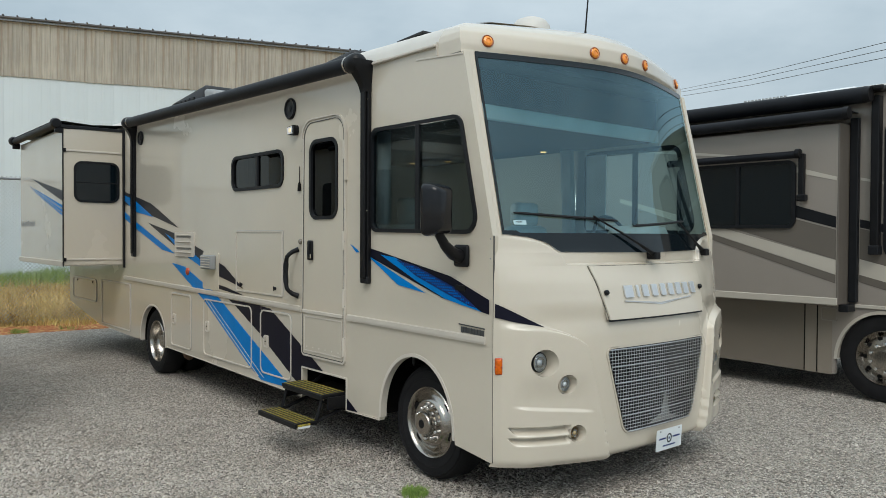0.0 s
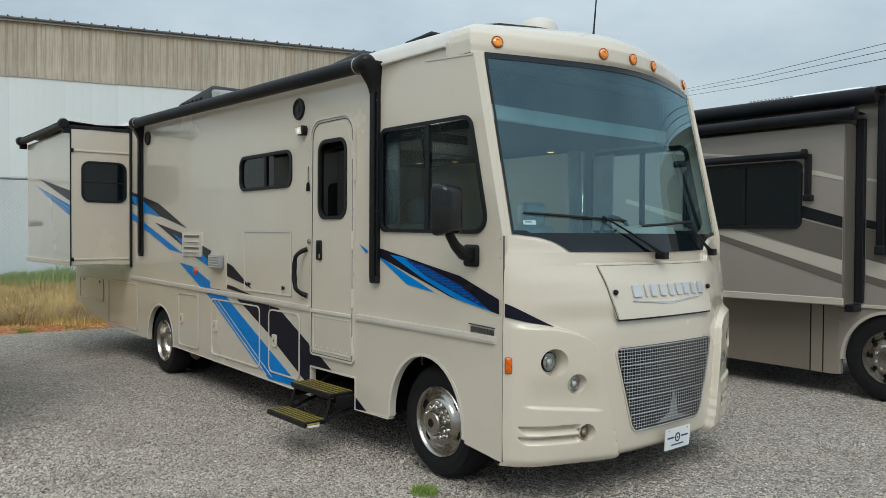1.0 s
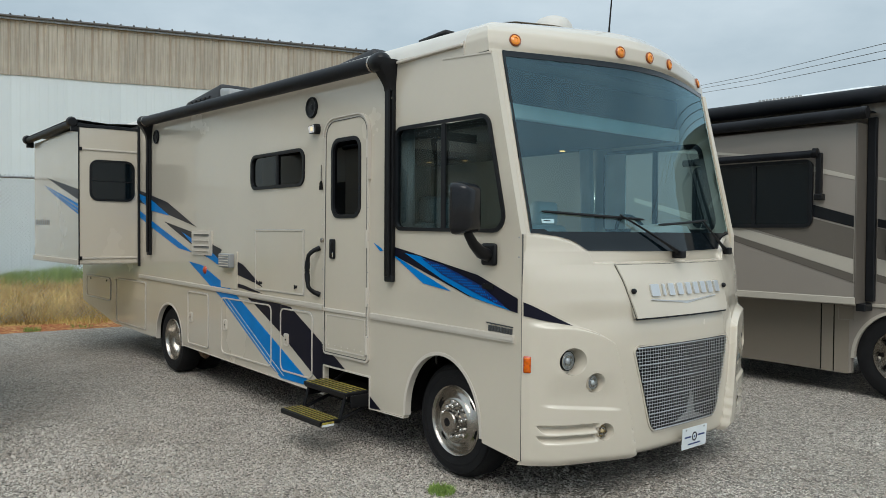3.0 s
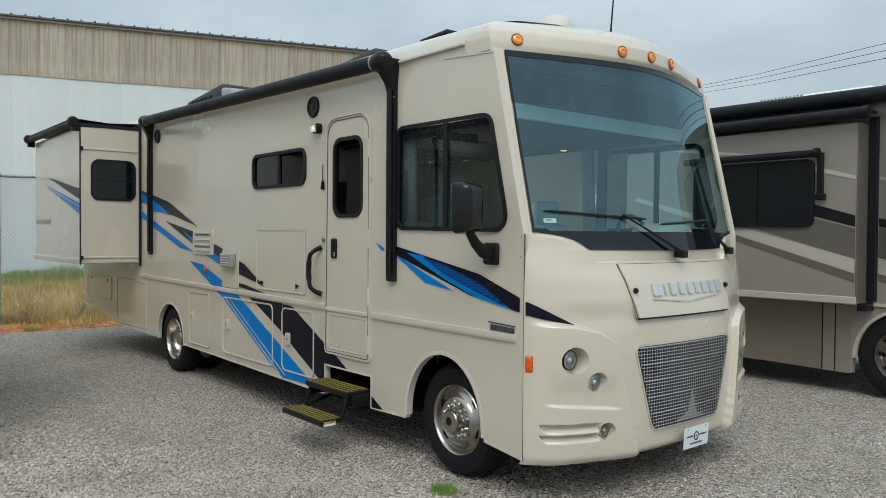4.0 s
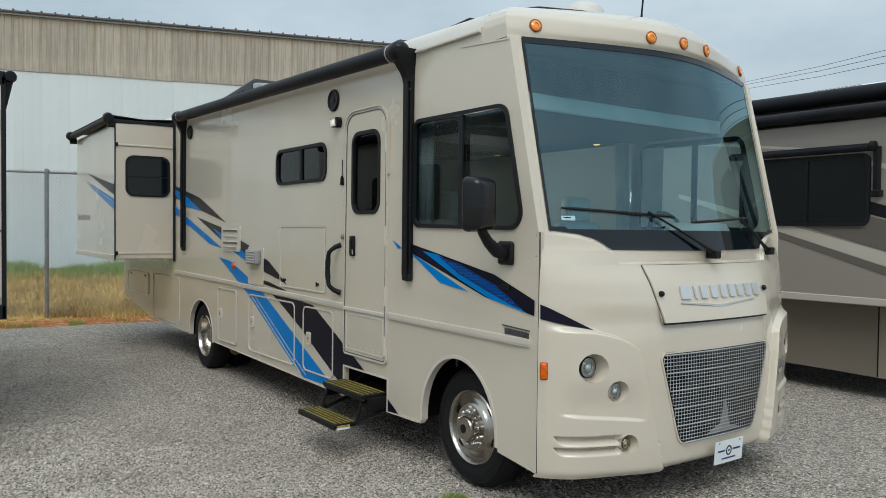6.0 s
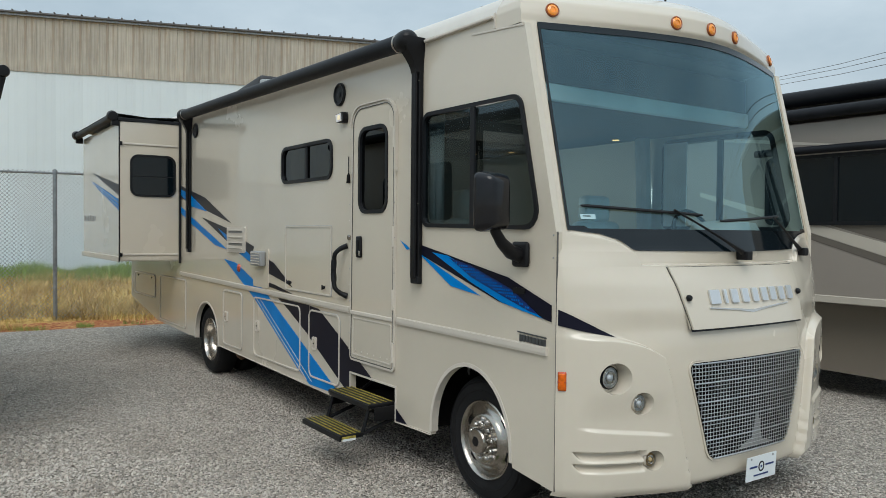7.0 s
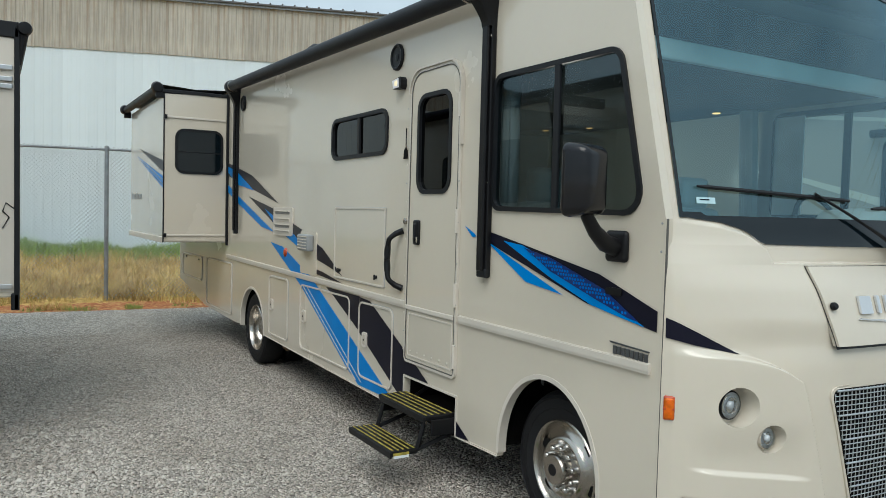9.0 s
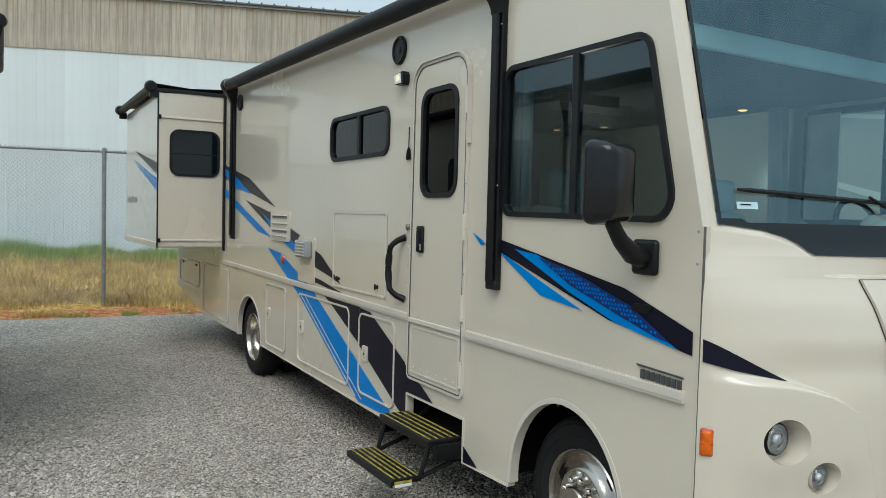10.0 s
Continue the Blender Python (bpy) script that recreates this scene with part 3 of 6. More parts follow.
def cap_dir(y, z):
    """Outward direction of the front at that place."""
    e = 0.03
    a = on_cap(y + e, z) - on_cap(y - e, z)
    b = on_cap(y, z + e) - on_cap(y, z - e)
    n = a.cross(b).normalized()
    return n if n.x > 0 else -n


def cap_frame(y, z, off=0.0):
    """A pose on the front whose local y axis points inward."""
    n = cap_dir(y, z)
    q = n.to_track_quat("-Y", "Z")
    return Matrix.Translation(on_cap(y, z) + n * off) @ q.to_matrix().to_4x4()


def on_front(off0, smooth=False):
    return lambda u, v, d: on_cap(u, v, off0 + d)


# hood hatch with its dark gap
def hood_ys(z, g=0.0):
    k = (z - 1.21) / 0.355
    return 0.735 - 0.075 * k - g, W - 0.735 + 0.075 * k + g


def hood_grid(bm, z0, z1, g, off):
    rows = []
    for j in range(13):
        z = z0 + (z1 - z0) * j / 12
        a, b = hood_ys(min(1.565, max(1.21, z)), g)
        rows.append([bm.verts.new((cap_x(y, z, False) + off, y, z)) for y in spread(a, b, 40)])
    for p, q in zip(rows, rows[1:]):
        for i in range(40):
            bm.faces.new((p[i], p[i + 1], q[i + 1], q[i]))
    return rows


bm = nb()
hood_grid(bm, 1.199, 1.568, 0.005, 0.0305)
hood_gap = part("hood_gap", bm, GASKET, RV, smooth=60)
bm = nb()
rows = hood_grid(bm, 1.212, 1.566, 0.0, 0.043)
edge = rows[0] + [r[-1] for r in rows[1:]] + rows[-1][-2::-1] + [r[0] for r in rows[-2:0:-1]]
low = [bm.verts.new(v.co + Vector((-0.03, 0, 0))) for v in edge]
for i in range(len(edge)):
    bm.faces.new((edge[i], edge[(i + 1) % len(edge)], low[(i + 1) % len(edge)], low[i]))
hood = part("hood_hatch", bm, CREAM, RV, "wide front service hatch", smooth=50)
for y in (0.735, W - 0.735):
    bm = nb()
    m = cap_frame(y, 1.385, 0.024)
    lathe(bm, [(0.0, -0.016), (0.012, -0.016), (0.017, -0.010), (0.019, 0.004), (0.0, 0.004)], m, 16)
    part("hatch_lock", bm, BLACK, hood, "small black lock", smooth=40)
# raised silver lettering kept as plain upright blocks, with a winged bar
for i, wd in enumerate((0.088, 0.024, 0.062, 0.062, 0.056, 0.06, 0.062, 0.06, 0.062)):
    y0 = (0.905, 1.035, 1.10, 1.205, 1.31, 1.405, 1.50, 1.60, 1.70)[i]
    bm = nb()
    plate(bm, rpoly([(y0, 1.352), (y0 + wd, 1.352), (y0 + wd, 1.432), (y0, 1.432)], 0.006, 2), [], 0.021, 0.032, on_front(-0.002))
    part("emblem_block", bm, SILVER, hood)
bm = nb()
plate(bm, [(0.89, 1.327), (0.90, 1.333), (1.16, 1.315), (1.29, 1.305), (1.42, 1.315), (1.68, 1.333), (1.69, 1.327), (1.42, 1.303), (1.29, 1.288), (1.16, 1.303)], [], 0.021, 0.03, on_front(-0.002))
part("emblem_wing", bm, SILVER, hood, "thin silver winged bar")

# grille
GR = rpoly([(0.715, 1.018), (W - 0.715, 1.018), (W - 0.895, 0.435), (0.895, 0.435)], [0.035, 0.035, 0.10, 0.10], 6)


def strip_on_front(bm, loop, z_list, off):
    """Fills a loop on the front between heights, row by row."""
    prev = None
    for z in z_list:
        ys = []
        for i in range(len(loop)):
            (y0, a), (y1, b) = loop[i - 1], loop[i]
            if (a - z) * (b - z) <= 0 and a != b:
                ys.append(y0 + (y1 - y0) * (z - a) / (b - a))
        if len(ys) < 2:
            continue
        row = [bm.verts.new(on_cap(y, z, off)) for y in spread(min(ys), max(ys), 24)]
        if prev:
            for i in range(24):
                bm.faces.new((prev[i], prev[i + 1], row[i + 1], row[i]))
        prev = row
    return bm


# flat near-black backing: the shaded depth behind the mesh is put in as colour
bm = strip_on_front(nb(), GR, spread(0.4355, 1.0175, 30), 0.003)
grille = part("grille", bm, VOID, RV, "silver wire-mesh radiator grille over a shade-black backing", smooth=60)
bm = nb()
plate(bm, inset(GR, -0.012), [GR], 0.001, 0.010, on_front(0.0))
part("grille_surround", bm, CREAM, grille)


def gr_span(z):
    ys = []
    for i in range(len(GR)):
        (y0, a), (y1, b) = GR[i - 1], GR[i]
        if (a - z) * (b - z) <= 0 and a != b:
            ys.append(y0 + (y1 - y0) * (z - a) / (b - a))
    return (min(ys), max(ys)) if len(ys) > 1 else None


bm = nb()
NR = 26
for i in range(NR):
    z = 0.446 + (1.010 - 0.446) * i / (NR - 1)
    a, b = gr_span(z)
    thick = 0.0027 if i % 5 else 0.005
    pts = [on_cap(y, z, 0.016) for y in spread(a, b, 14)]
    tube(bm, pts, thick, 4, False)
for i in range(43):
    y = 0.735 + (W - 1.47) * i / 42
    zs = [z for z in spread(0.4365, 1.0165, 58) if gr_span(z) and gr_span(z)[0] <= y <= gr_span(z)[1]]
    tube(bm, [on_cap(y, z, 0.013) for z in spread(zs[0], zs[-1], 8)], 0.0027, 4, False)
mesh = part("grille_mesh", bm, ALU, grille, "bright steel wire mesh")
mesh["kind"] = "stuff"
bm = nb()
plate(bm, [(1.15, 0.46), (1.55, 0.46), (1.40, 0.50), (1.36, 0.66), (1.33, 0.66), (1.30, 0.52)], [], 0.004, 0.007, on_front(0.0))
part("bracket", bm, DASH, grille, "grey bracket behind the mesh")

# dealer plate: writing too small or private stays as bars
bm = nb()
pl = lambda u, v, d: Vector((1.262 + d + (v - 0.27) * 0.06, u, v))
plate(bm, rrect(1.185, 0.265, 1.49, 0.415, 0.006, 2), [], 0.0, 0.004, pl)
plate_ob = part("dealer_plate", bm, WHITEP, RV, "small white dealer plate with dark bars")
bm = nb()
plate(bm, [(1.335 + 0.03 * math.cos(k * math.pi / 8), 0.345 + 0.033 * math.sin(k * math.pi / 8)) for k in range(16)], [[(1.335 + 0.021 * math.cos(k * math.pi / 8), 0.345 + 0.024 * math.sin(k * math.pi / 8)) for k in range(16)]], 0.004, 0.006, pl)
part("plate_mark", bm, NAVY, plate_ob)
for u0, u1, v0, v1 in ((1.215, 1.292, 0.343, 0.354), (1.378, 1.462, 0.343, 0.354), (1.262, 1.41, 0.291, 0.300), (1.328, 1.342, 0.338, 0.352)):
    bm = nb()
    plate(bm, [(u0, v0), (u1, v0), (u1, v1), (u0, v1)], [], 0.004, 0.006, pl)
    part("plate_bar", bm, DKBLUE, plate_ob)
for u in (1.225, 1.45):
    bm = nb()
    lathe(bm, [(0, 0.001), (0.006, 0.001), (0.006, -0.004), (0, -0.004)], Matrix.Translation(pl(u, 0.402, 0.004)) @ pose(0, 0, 0, 0, 0, 90), 8)
    part("plate_screw", bm, GREYP, plate_ob)

# lamps of the front, each at the bottom of a round bore
for mirror in (False, True):
    for (yc, zc, rb, x0), nm in zip(BORES, ("headlight", "driving_lamp", "fog_lamp")):
        yy = W - yc if mirror else yc
        r = rb * (0.70 if nm == "headlight" else 0.74)
        lm = Matrix.Translation((x0 + 0.002, yy, zc)) @ Vector((1, 0, 0)).to_track_quat("-Y", "Z").to_matrix().to_4x4()
        lamp = part(nm, lathe(nb(), [(r * 1.10, 0.006), (r * 1.09, -0.008), (r * 1.04, -0.013), (r * 0.98, -0.010)], lm, 32), BLACK if nm == "headlight" else CREAM, RV, "round clear lamp set in a cream bore", smooth=40)
        part("reflector", lathe(nb(), [(r * 1.02, -0.010), (r * 0.9, -0.004), (r * 0.6, 0.012), (0, 0.020)], lm, 28), LAMPSILVER if nm != "fog_lamp" else FOGBULB, lamp, smooth=60)
        part("inner_ring", lathe(nb(), [(r * 0.66, -0.002), (r * 0.64, -0.014), (r * 0.58, -0.014), (r * 0.55, -0.002)], lm, 28), CHROME, lamp, smooth=40)
        part("bulb_cap", lathe(nb(), [(r * 0.30, 0.0), (r * 0.32, -0.014), (r * 0.2, -0.02), (0, -0.021)], lm, 16), LAMPSILVER if nm != "fog_lamp" else FOGBULB, lamp, smooth=60)
        part("lens", lathe(nb(), [(r * 1.0, -0.013), (r * 0.9, -0.022), (r * 0.6, -0.031), (0, -0.035)], lm, 28), LENS, lamp, smooth=60)
    # amber side marker on the cap
    yy = W - 0.02 if mirror else 0.02
    ang = radians(40 if mirror else -40)
    bm = nb()
    box(bm, -0.023, 0.023, -0.016, 0.014, -0.050, 0.050, 0.013, 4)
    bmesh.ops.rotate(bm, cent=(0, 0, 0), matrix=Matrix.Rotation(-ang, 3, "Z"), verts=bm.verts)
    bmesh.ops.translate(bm, vec=(cap_x(0.02, 0.937) - 0.004, yy, 0.937), verts=bm.verts)
    mk = part("side_marker", bm, ORANGE, RV, "amber side marker lamp", smooth=40)
    for dz, hz, mat in ((0.002, 0.054, RED), (0.0, 0.004, RED)):
        bm = nb()
        box(bm, -0.025, 0.025, -0.010 if hz > 0.01 else -0.0155, 0.008, dz - hz, dz + hz, 0.008 if hz > 0.01 else 0.002)
        bmesh.ops.rotate(bm, cent=(0, 0, 0), matrix=Matrix.Rotation(-ang, 3, "Z"), verts=bm.verts)
        bmesh.ops.translate(bm, vec=(cap_x(0.02, 0.937) - 0.004, yy, 0.937), verts=bm.verts)
        part("marker_base" if hz > 0.01 else "marker_rib", bm, mat, mk)
# clearance lamps over the windscreen
for y in (0.185, 0.99, 1.29, 1.59, W - 0.185):
    m = cap_frame(y, 3.068, 0.0)
    base = part("clearance_lamp", lathe(nb(), [(0.0, 0.004), (0.043, 0.004), (0.043, -0.008), (0.038, -0.012), (0.033, -0.009)], m, 24), material("amber_rim", (0.30, 0.075, 0.012), 0.3) if y == 0.185 else bpy.data.materials["amber_rim"], RV, "round amber clearance lamp", smooth=40)
    part("lens", lathe(nb(), [(0.034, -0.009), (0.028, -0.014), (0.017, -0.016), (0.015, -0.011), (0, -0.0115)], m, 24), AMBER, base, smooth=60)
# seam between cap and wall
bm = nb()
box(bm, 0.851, 0.861, -0.003, 0.01, 0.32, 1.765, 0.0015)
part("cap_seam", bm, CREAM, RV)
bm = nb()
plate(bm, [(0.06, 3.00), (0.56, 2.962), (0.56, 2.972), (0.07, 3.012)], [], 0.0, 0.006, side)
plate(bm, [(0.285, 3.0), (0.30, 3.0), (0.30, 3.09), (0.285, 3.09)], [], 0.0, 0.006, side)
part("roof_seam", bm, TRIM, RV)
bm = nb()
box(bm, -0.46, 0.29, -0.028, 0.0, 3.055, 3.075, 0.006)
part("rain_gutter", bm, TRIM, RV)

# wipers: pivot, elbow and the two ends of the blade, as (across, up)
for (py, pz), (ey, ez), (ly, lz), (ry, rz) in (((1.275, 1.632), (0.76, 1.900), (0.18, 1.915), (0.98, 1.872)), ((2.17, 1.645), (1.74, 1.872), (1.12, 1.838), (1.88, 1.882))):
    p0 = Vector((cap_x(py, pz, False) + 0.05, py, pz))
    bm = nb()
    box(bm, -0.045, 0.035, -0.03, 0.03, -0.03, 0.025, 0.008)
    bmesh.ops.translate(bm, vec=p0, verts=bm.verts)
    wiper = part("wiper", bm, BLACK, RV, "black windscreen wiper")
    mid = []
    for k in range(11):
        y, z = py + (ey - py) * k / 10, pz + (ez - pz) * k / 10
        mid.append((cap_x(y, z, False) + 0.05 - 0.012 * k / 10, y, z))
    part("wiper_arm", tube(nb(), mid, [0.018, 0.016, 0.013, 0.010, 0.009, 0.008, 0.008, 0.007, 0.007, 0.007, 0.007], 8), BLACK, wiper)
    line = [(cap_x(y, lz + (rz - lz) * (y - ly) / (ry - ly), False) + 0.02, y, lz + (rz - lz) * (y - ly) / (ry - ly)) for y in spread(ly, ry, 18)]
    part("wiper_blade", tube(nb(), line, [0.006] + [0.010] * 17 + [0.006], 6), GASKET, wiper)
bm = nb()
plate(bm, [(0.175, 1.838), (0.265, 1.838), (0.265, 1.866), (0.175, 1.866)], [], 0.010, 0.012, on_front(0.0))
sticker = part("glass_sticker", bm, STICK, windscreen, "small pale sticker with dark bar")
bm = nb()
plate(bm, [(0.19, 1.853), (0.235, 1.853), (0.235, 1.858), (0.19, 1.858)], [], 0.0125, 0.014, on_front(0.0))
part("sticker_bar", bm, NAVY, sticker)

# ---- motorhome: near side ----
def window(name, loop, mat, label, split=None, fw=0.035, proud=0.014):
    fr = part(name, ring(nb(), inset(loop, -0.012), fw, -0.03, proud), GASKET, RV, label)
    inner = inset(loop, fw - 0.02)
    p = part("pane", plate(nb(), inner, [], -0.012, -0.006, side), mat, fr)
    p.visible_shadow = False
    if split is not None:
        lo, hi = min(v for _, v in loop) + 0.015, max(v for _, v in loop) - 0.015
        part("divider", box(nb(), split - 0.022, split + 0.022, -0.012, 0.006, lo, hi, 0.004), GASKET, fr)
    return fr


cabw = window("cab_window", CABWIN, CABGLASS, "black-framed sliding cab window with rain drops", 0.085, 0.027)
rng_drop = random.Random(21)
bm = nb()
for _ in range(900):
    u = rng_drop.uniform(-0.44, 0.06) if rng_drop.random() < 0.75 else rng_drop.uniform(0.11, 0.56)
    v = 2.52 - 0.70 * rng_drop.random() ** 1.7
    rad = rng_drop.uniform(0.0013, 0.0036)
    base_ = [bm.verts.new(side(u + rad * math.cos(k * 1.0472), v + 1.25 * rad * math.sin(k * 1.0472), -0.0065)) for k in range(6)]
    top_ = bm.verts.new(side(u, v - 0.3 * rad, -0.0065 + 0.75 * rad))
    for k in range(6):
        bm.faces.new((base_[k], base_[(k + 1) % 6], top_))
part("rain_drops", bm, DROP, cabw, "clear rain drops clinging to the glass", smooth=80)["kind"] = "stuff"
window("galley_window", SMALLWIN, DKGLASS, "small black-framed tinted window", -2.41, 0.030, 0.016)
part("far_cab_window", plate(nb(), inset(CABWIN, -0.012), [inset(CABWIN, 0.03)], -0.05, 0.014, far), GASKET, RV)
bm = nb()
box(bm, 0.05, 0.10, W - 0.03, W - 0.01, 1.8, 2.55)
part("far_window_divider", bm, GASKET, RV)

# entrance door
DOOR = rpoly([(-1.512, 0.737), (-0.862, 0.737), (-0.862, 2.715), (-1.485, 2.715)], [0.02, 0.02, 0.13, 0.13])
door = part("entrance_door", plate(nb(), DOOR, [DOORWIN], 0.001, 0.014, side), CREAM, RV, "closed cream entrance door with dark window")
part("door_gap", ring(nb(), inset(DOOR, -0.005), 0.006, 0.001, 0.0195), SEAMD, door)
part("door_frame", ring(nb(), inset(DOOR, -0.022), 0.017, 0.001, 0.018), TRIM, door)
part("door_window_frame", ring(nb(), inset(DOORWIN, -0.008), 0.030, -0.02, 0.024), GASKET, door)
p = part("door_window", plate(nb(), inset(DOORWIN, 0.02), [], -0.004, 0.002, side), DKGLASS, door)
p.visible_shadow = False
gut_o = [q for q in inset(DOOR, -0.035) if q[1] > 2.2]
gut_i = [q for q in inset(DOOR, -0.023) if q[1] > 2.2]
part("door_gutter", plate(nb(), [(gut_o[0][0], 2.2)] + gut_o + gut_i[::-1] + [(gut_i[0][0], 2.2)], [], 0.001, 0.030, side), TRIM, door)
bm = nb()
box(bm, -1.415, -1.332, -0.034, -0.012, 1.545, 1.715, 0.012, 3)
latch = part("latch", bm, BLACK, door, "black recessed paddle latch", smooth=40)
part("latch_paddle", box(nb(), -1.40, -1.362, -0.042, -0.03, 1.57, 1.69, 0.008, 2), GASKET, latch)
part("latch_plate", box(nb(), -1.356, -1.343, -0.040, -0.03, 1.56, 1.60, 0.003, 2), CHROME, latch)
for z in (0.86, 1.25, 1.72, 2.45):
    bm = nb()
    tube(bm, [(-0.850, -0.022, z - 0.075), (-0.850, -0.022, z + 0.075)], 0.011, 8)
    part("hinge", bm, TRIM, door)
part("kick_panel", ring(nb(), rrect(-1.485, 0.762, -0.885, 1.065, 0.012), 0.010, 0.014, 0.018), TRIM, door)
part("door_belt", box(nb(), -1.515, -0.87, -0.026, -0.012, 1.087, 1.118, 0.005), TRIM, door)
for k in range(6):
    m = Matrix.Translation((-1.44 + 0.1 * k, -0.014, 0.80))
    part("rivet", lathe(nb(), [(0.007, 0), (0.006, -0.004), (0, -0.005)], m, 8), TRIM, door)
# belt moulding
for x0, x1, z0, z1 in ((-6.36, -1.55, 1.172, 1.118), (-0.815, 0.80, 1.108, 1.098)):
    bm = nb()
    for dz, h, d in ((0.0, 0.016, 0.020), (0.016, 0.004, 0.012), (-0.016, 0.013, 0.016)):
        e = 0.25 * abs(d - 0.020)
        v = [(x0 + e, z0 + dz - h), (x1 - e, z1 + dz - h), (x1 - e, z1 + dz + h), (x0 + e, z0 + dz + h)]
        plate(bm, v, [], 0.0, d, side)
    part("belt_moulding", bm, TRIM, RV, "cream ribbed belt moulding")


# storage compartments
def compartment(x0, z0, x1, z1, r, latch_at=None, pair=False):
    lo = rrect(x0, z0, x1, z1, r)
    c = part("storage_door", plate(nb(), lo, [], 0.0, 0.003, side), CREAM, RV, "flush cream storage door")
    part("door_bead", ring(nb(), lo, 0.014, 0.003, 0.012), TRIM, c)
    part("door_gap", ring(nb(), inset(lo, -0.005), 0.005, 0.001, 0.0035), DASH, c)
    if latch_at:
        u, v = latch_at
        l = part("latch", plate(nb(), rrect(u - 0.043, v - 0.058, u + 0.043, v + 0.058, 0.018), [], 0.002, 0.016, side), TRIM, c)
        part("latch_recess", plate(nb(), rrect(u - 0.024, v - 0.038, u + 0.024, v + 0.038, 0.012), [], 0.012, 0.018, side), CREAM, l)
        part("keyhole", lathe(nb(), [(0.009, 0.0), (0.008, -0.022), (0, -0.023)], Matrix.Translation((u, 0, v)), 10), BLACK, l)
    if pair:
        for u in (x0 + 0.25, x1 - 0.2):
            part("twist_lock", lathe(nb(), [(0.013, 0), (0.013, -0.016), (0, -0.017)], Matrix.Translation((u, 0, z1 - 0.05)), 10), BLACK, c)
    return c


compartment(-8.92, 0.735, -7.65, 1.075, 0.07, None, True)
compartment(-7.39, 0.455, -6.12, 1.09, 0.03)
compartment(-4.645, 0.448, -4.04, 1.07, 0.05, (-4.545, 0.766))
compartment(-3.69, 0.448, -2.515, 1.063, 0.07, (-3.58, 0.766))
compartment(-2.335, 0.448, -1.73, 1.052, 0.07, (-2.21, 0.757))
# tall access hatch, flat
hatch = part("access_hatch", plate(nb(), rrect(-2.86, 1.205, -1.905, 1.786, 0.012), [], 0.0, 0.004, side), CREAM, RV, "flat cream access hatch with two turn locks")
part("hatch_gap", ring(nb(), rrect(-2.875, 1.190, -1.890, 1.801, 0.016), 0.005, 0.001, 0.004), DASH, hatch)
part("hatch_bead", ring(nb(), rrect(-2.87, 1.195, -1.895, 1.796, 0.014), 0.014, 0.004, 0.010), TRIM, hatch)
for u in (-2.74, -2.03):
    bm = lathe(nb(), [(0.014, 0), (0.014, -0.014), (0.009, -0.022), (0, -0.023)], Matrix.Translation((u, 0, 1.265)), 12)
    box(bm, u - 0.004, u + 0.004, -0.03, -0.02, 1.245, 1.285)
    part("turn_lock", bm, BLACK, hatch)
# furnace vent and shore box
vent = part("louvre_vent", plate(nb(), rrect(-4.50, 1.505, -3.93, 1.785, 0.02), [], 0.0, 0.018, side), TRIM, RV, "cream louvred vent cover")
for z in (1.735, 1.66, 1.60, 1.54):
    bm = nb()
    plate(bm, [(-4.43, z - 0.016), (-4.0, z - 0.016), (-4.0, z + 0.010), (-4.43, z + 0.010)], [], 0.018, 0.022, side)
    s = part("slot", bm, INNER if z in (1.735, 1.60) else TRIM, vent)
    bm = nb()
    box(bm, -4.43, -4.0, -0.034, -0.018, z + 0.008, z + 0.016, 0.003)
    part("louvre", bm, TRIM, vent)
pbox = part("utility_panel", plate(nb(), rrect(-3.70, 1.17, -3.285, 1.565, 0.025), [], 0.0, 0.010, side), CREAM, RV, "cream utility panel with grey cover")
cov = part("grey_cover", box(nb(), -3.62, -3.345, -0.075, -0.010, 1.39, 1.54, 0.015, 3), GREYP, pbox, "ribbed grey plastic cover", smooth=40)
for k in range(5):
    part("rib", box(nb(), -3.60, -3.365, -0.080, -0.073, 1.408 + 0.027 * k, 1.416 + 0.027 * k, 0.002), TRIM, cov)
mk = part("red_marker", lathe(nb(), [(0.045, 0), (0.043, -0.012), (0.03, -0.022), (0, -0.026)], Matrix.Translation((-4.135, 0, 1.336)), 18), RED, RV, "round red side marker", smooth=50)
# speakers, porch lamp, tassel, keyhole, grab bar
for x, z, r in ((-1.755, 2.885, 0.096), (-5.70, 2.992, 0.09)):
    m = Matrix.Translation((x, 0, z))
    sp = part("outdoor_speaker", lathe(nb(), [(r, 0), (r, -0.014), (r * 0.9, -0.022), (r * 0.78, -0.018), (r * 0.74, -0.010), (0, -0.010)], m, 28), BLACK, RV, "round black outdoor speaker", smooth=40)
    part("cone", lathe(nb(), [(r * 0.72, -0.012), (r * 0.3, -0.006), (r * 0.28, -0.014), (0, -0.020)], m, 24), GASKET, sp, smooth=50)
bm = nb()
plate(bm, [(-1.74, 2.712), (-1.625, 2.724), (-1.61, 2.70), (-1.61, 2.665), (-1.622, 2.637), (-1.725, 2.645)], [], 0.0, 0.05, side)
porch = part("porch_lamp", bm, BLACK, RV, "black porch lamp that is switched on")
part("lamp_lens", plate(nb(), [(-1.734, 2.707), (-1.645, 2.715), (-1.636, 2.650), (-1.718, 2.648)], [], 0.049, 0.056, side), LAMPSILVER, porch)
part("lamp_bulb", plate(nb(), rrect(-1.69, 2.662, -1.655, 2.70, 0.012), [], 0.055, 0.060, side), WARM, porch)
bm = nb()
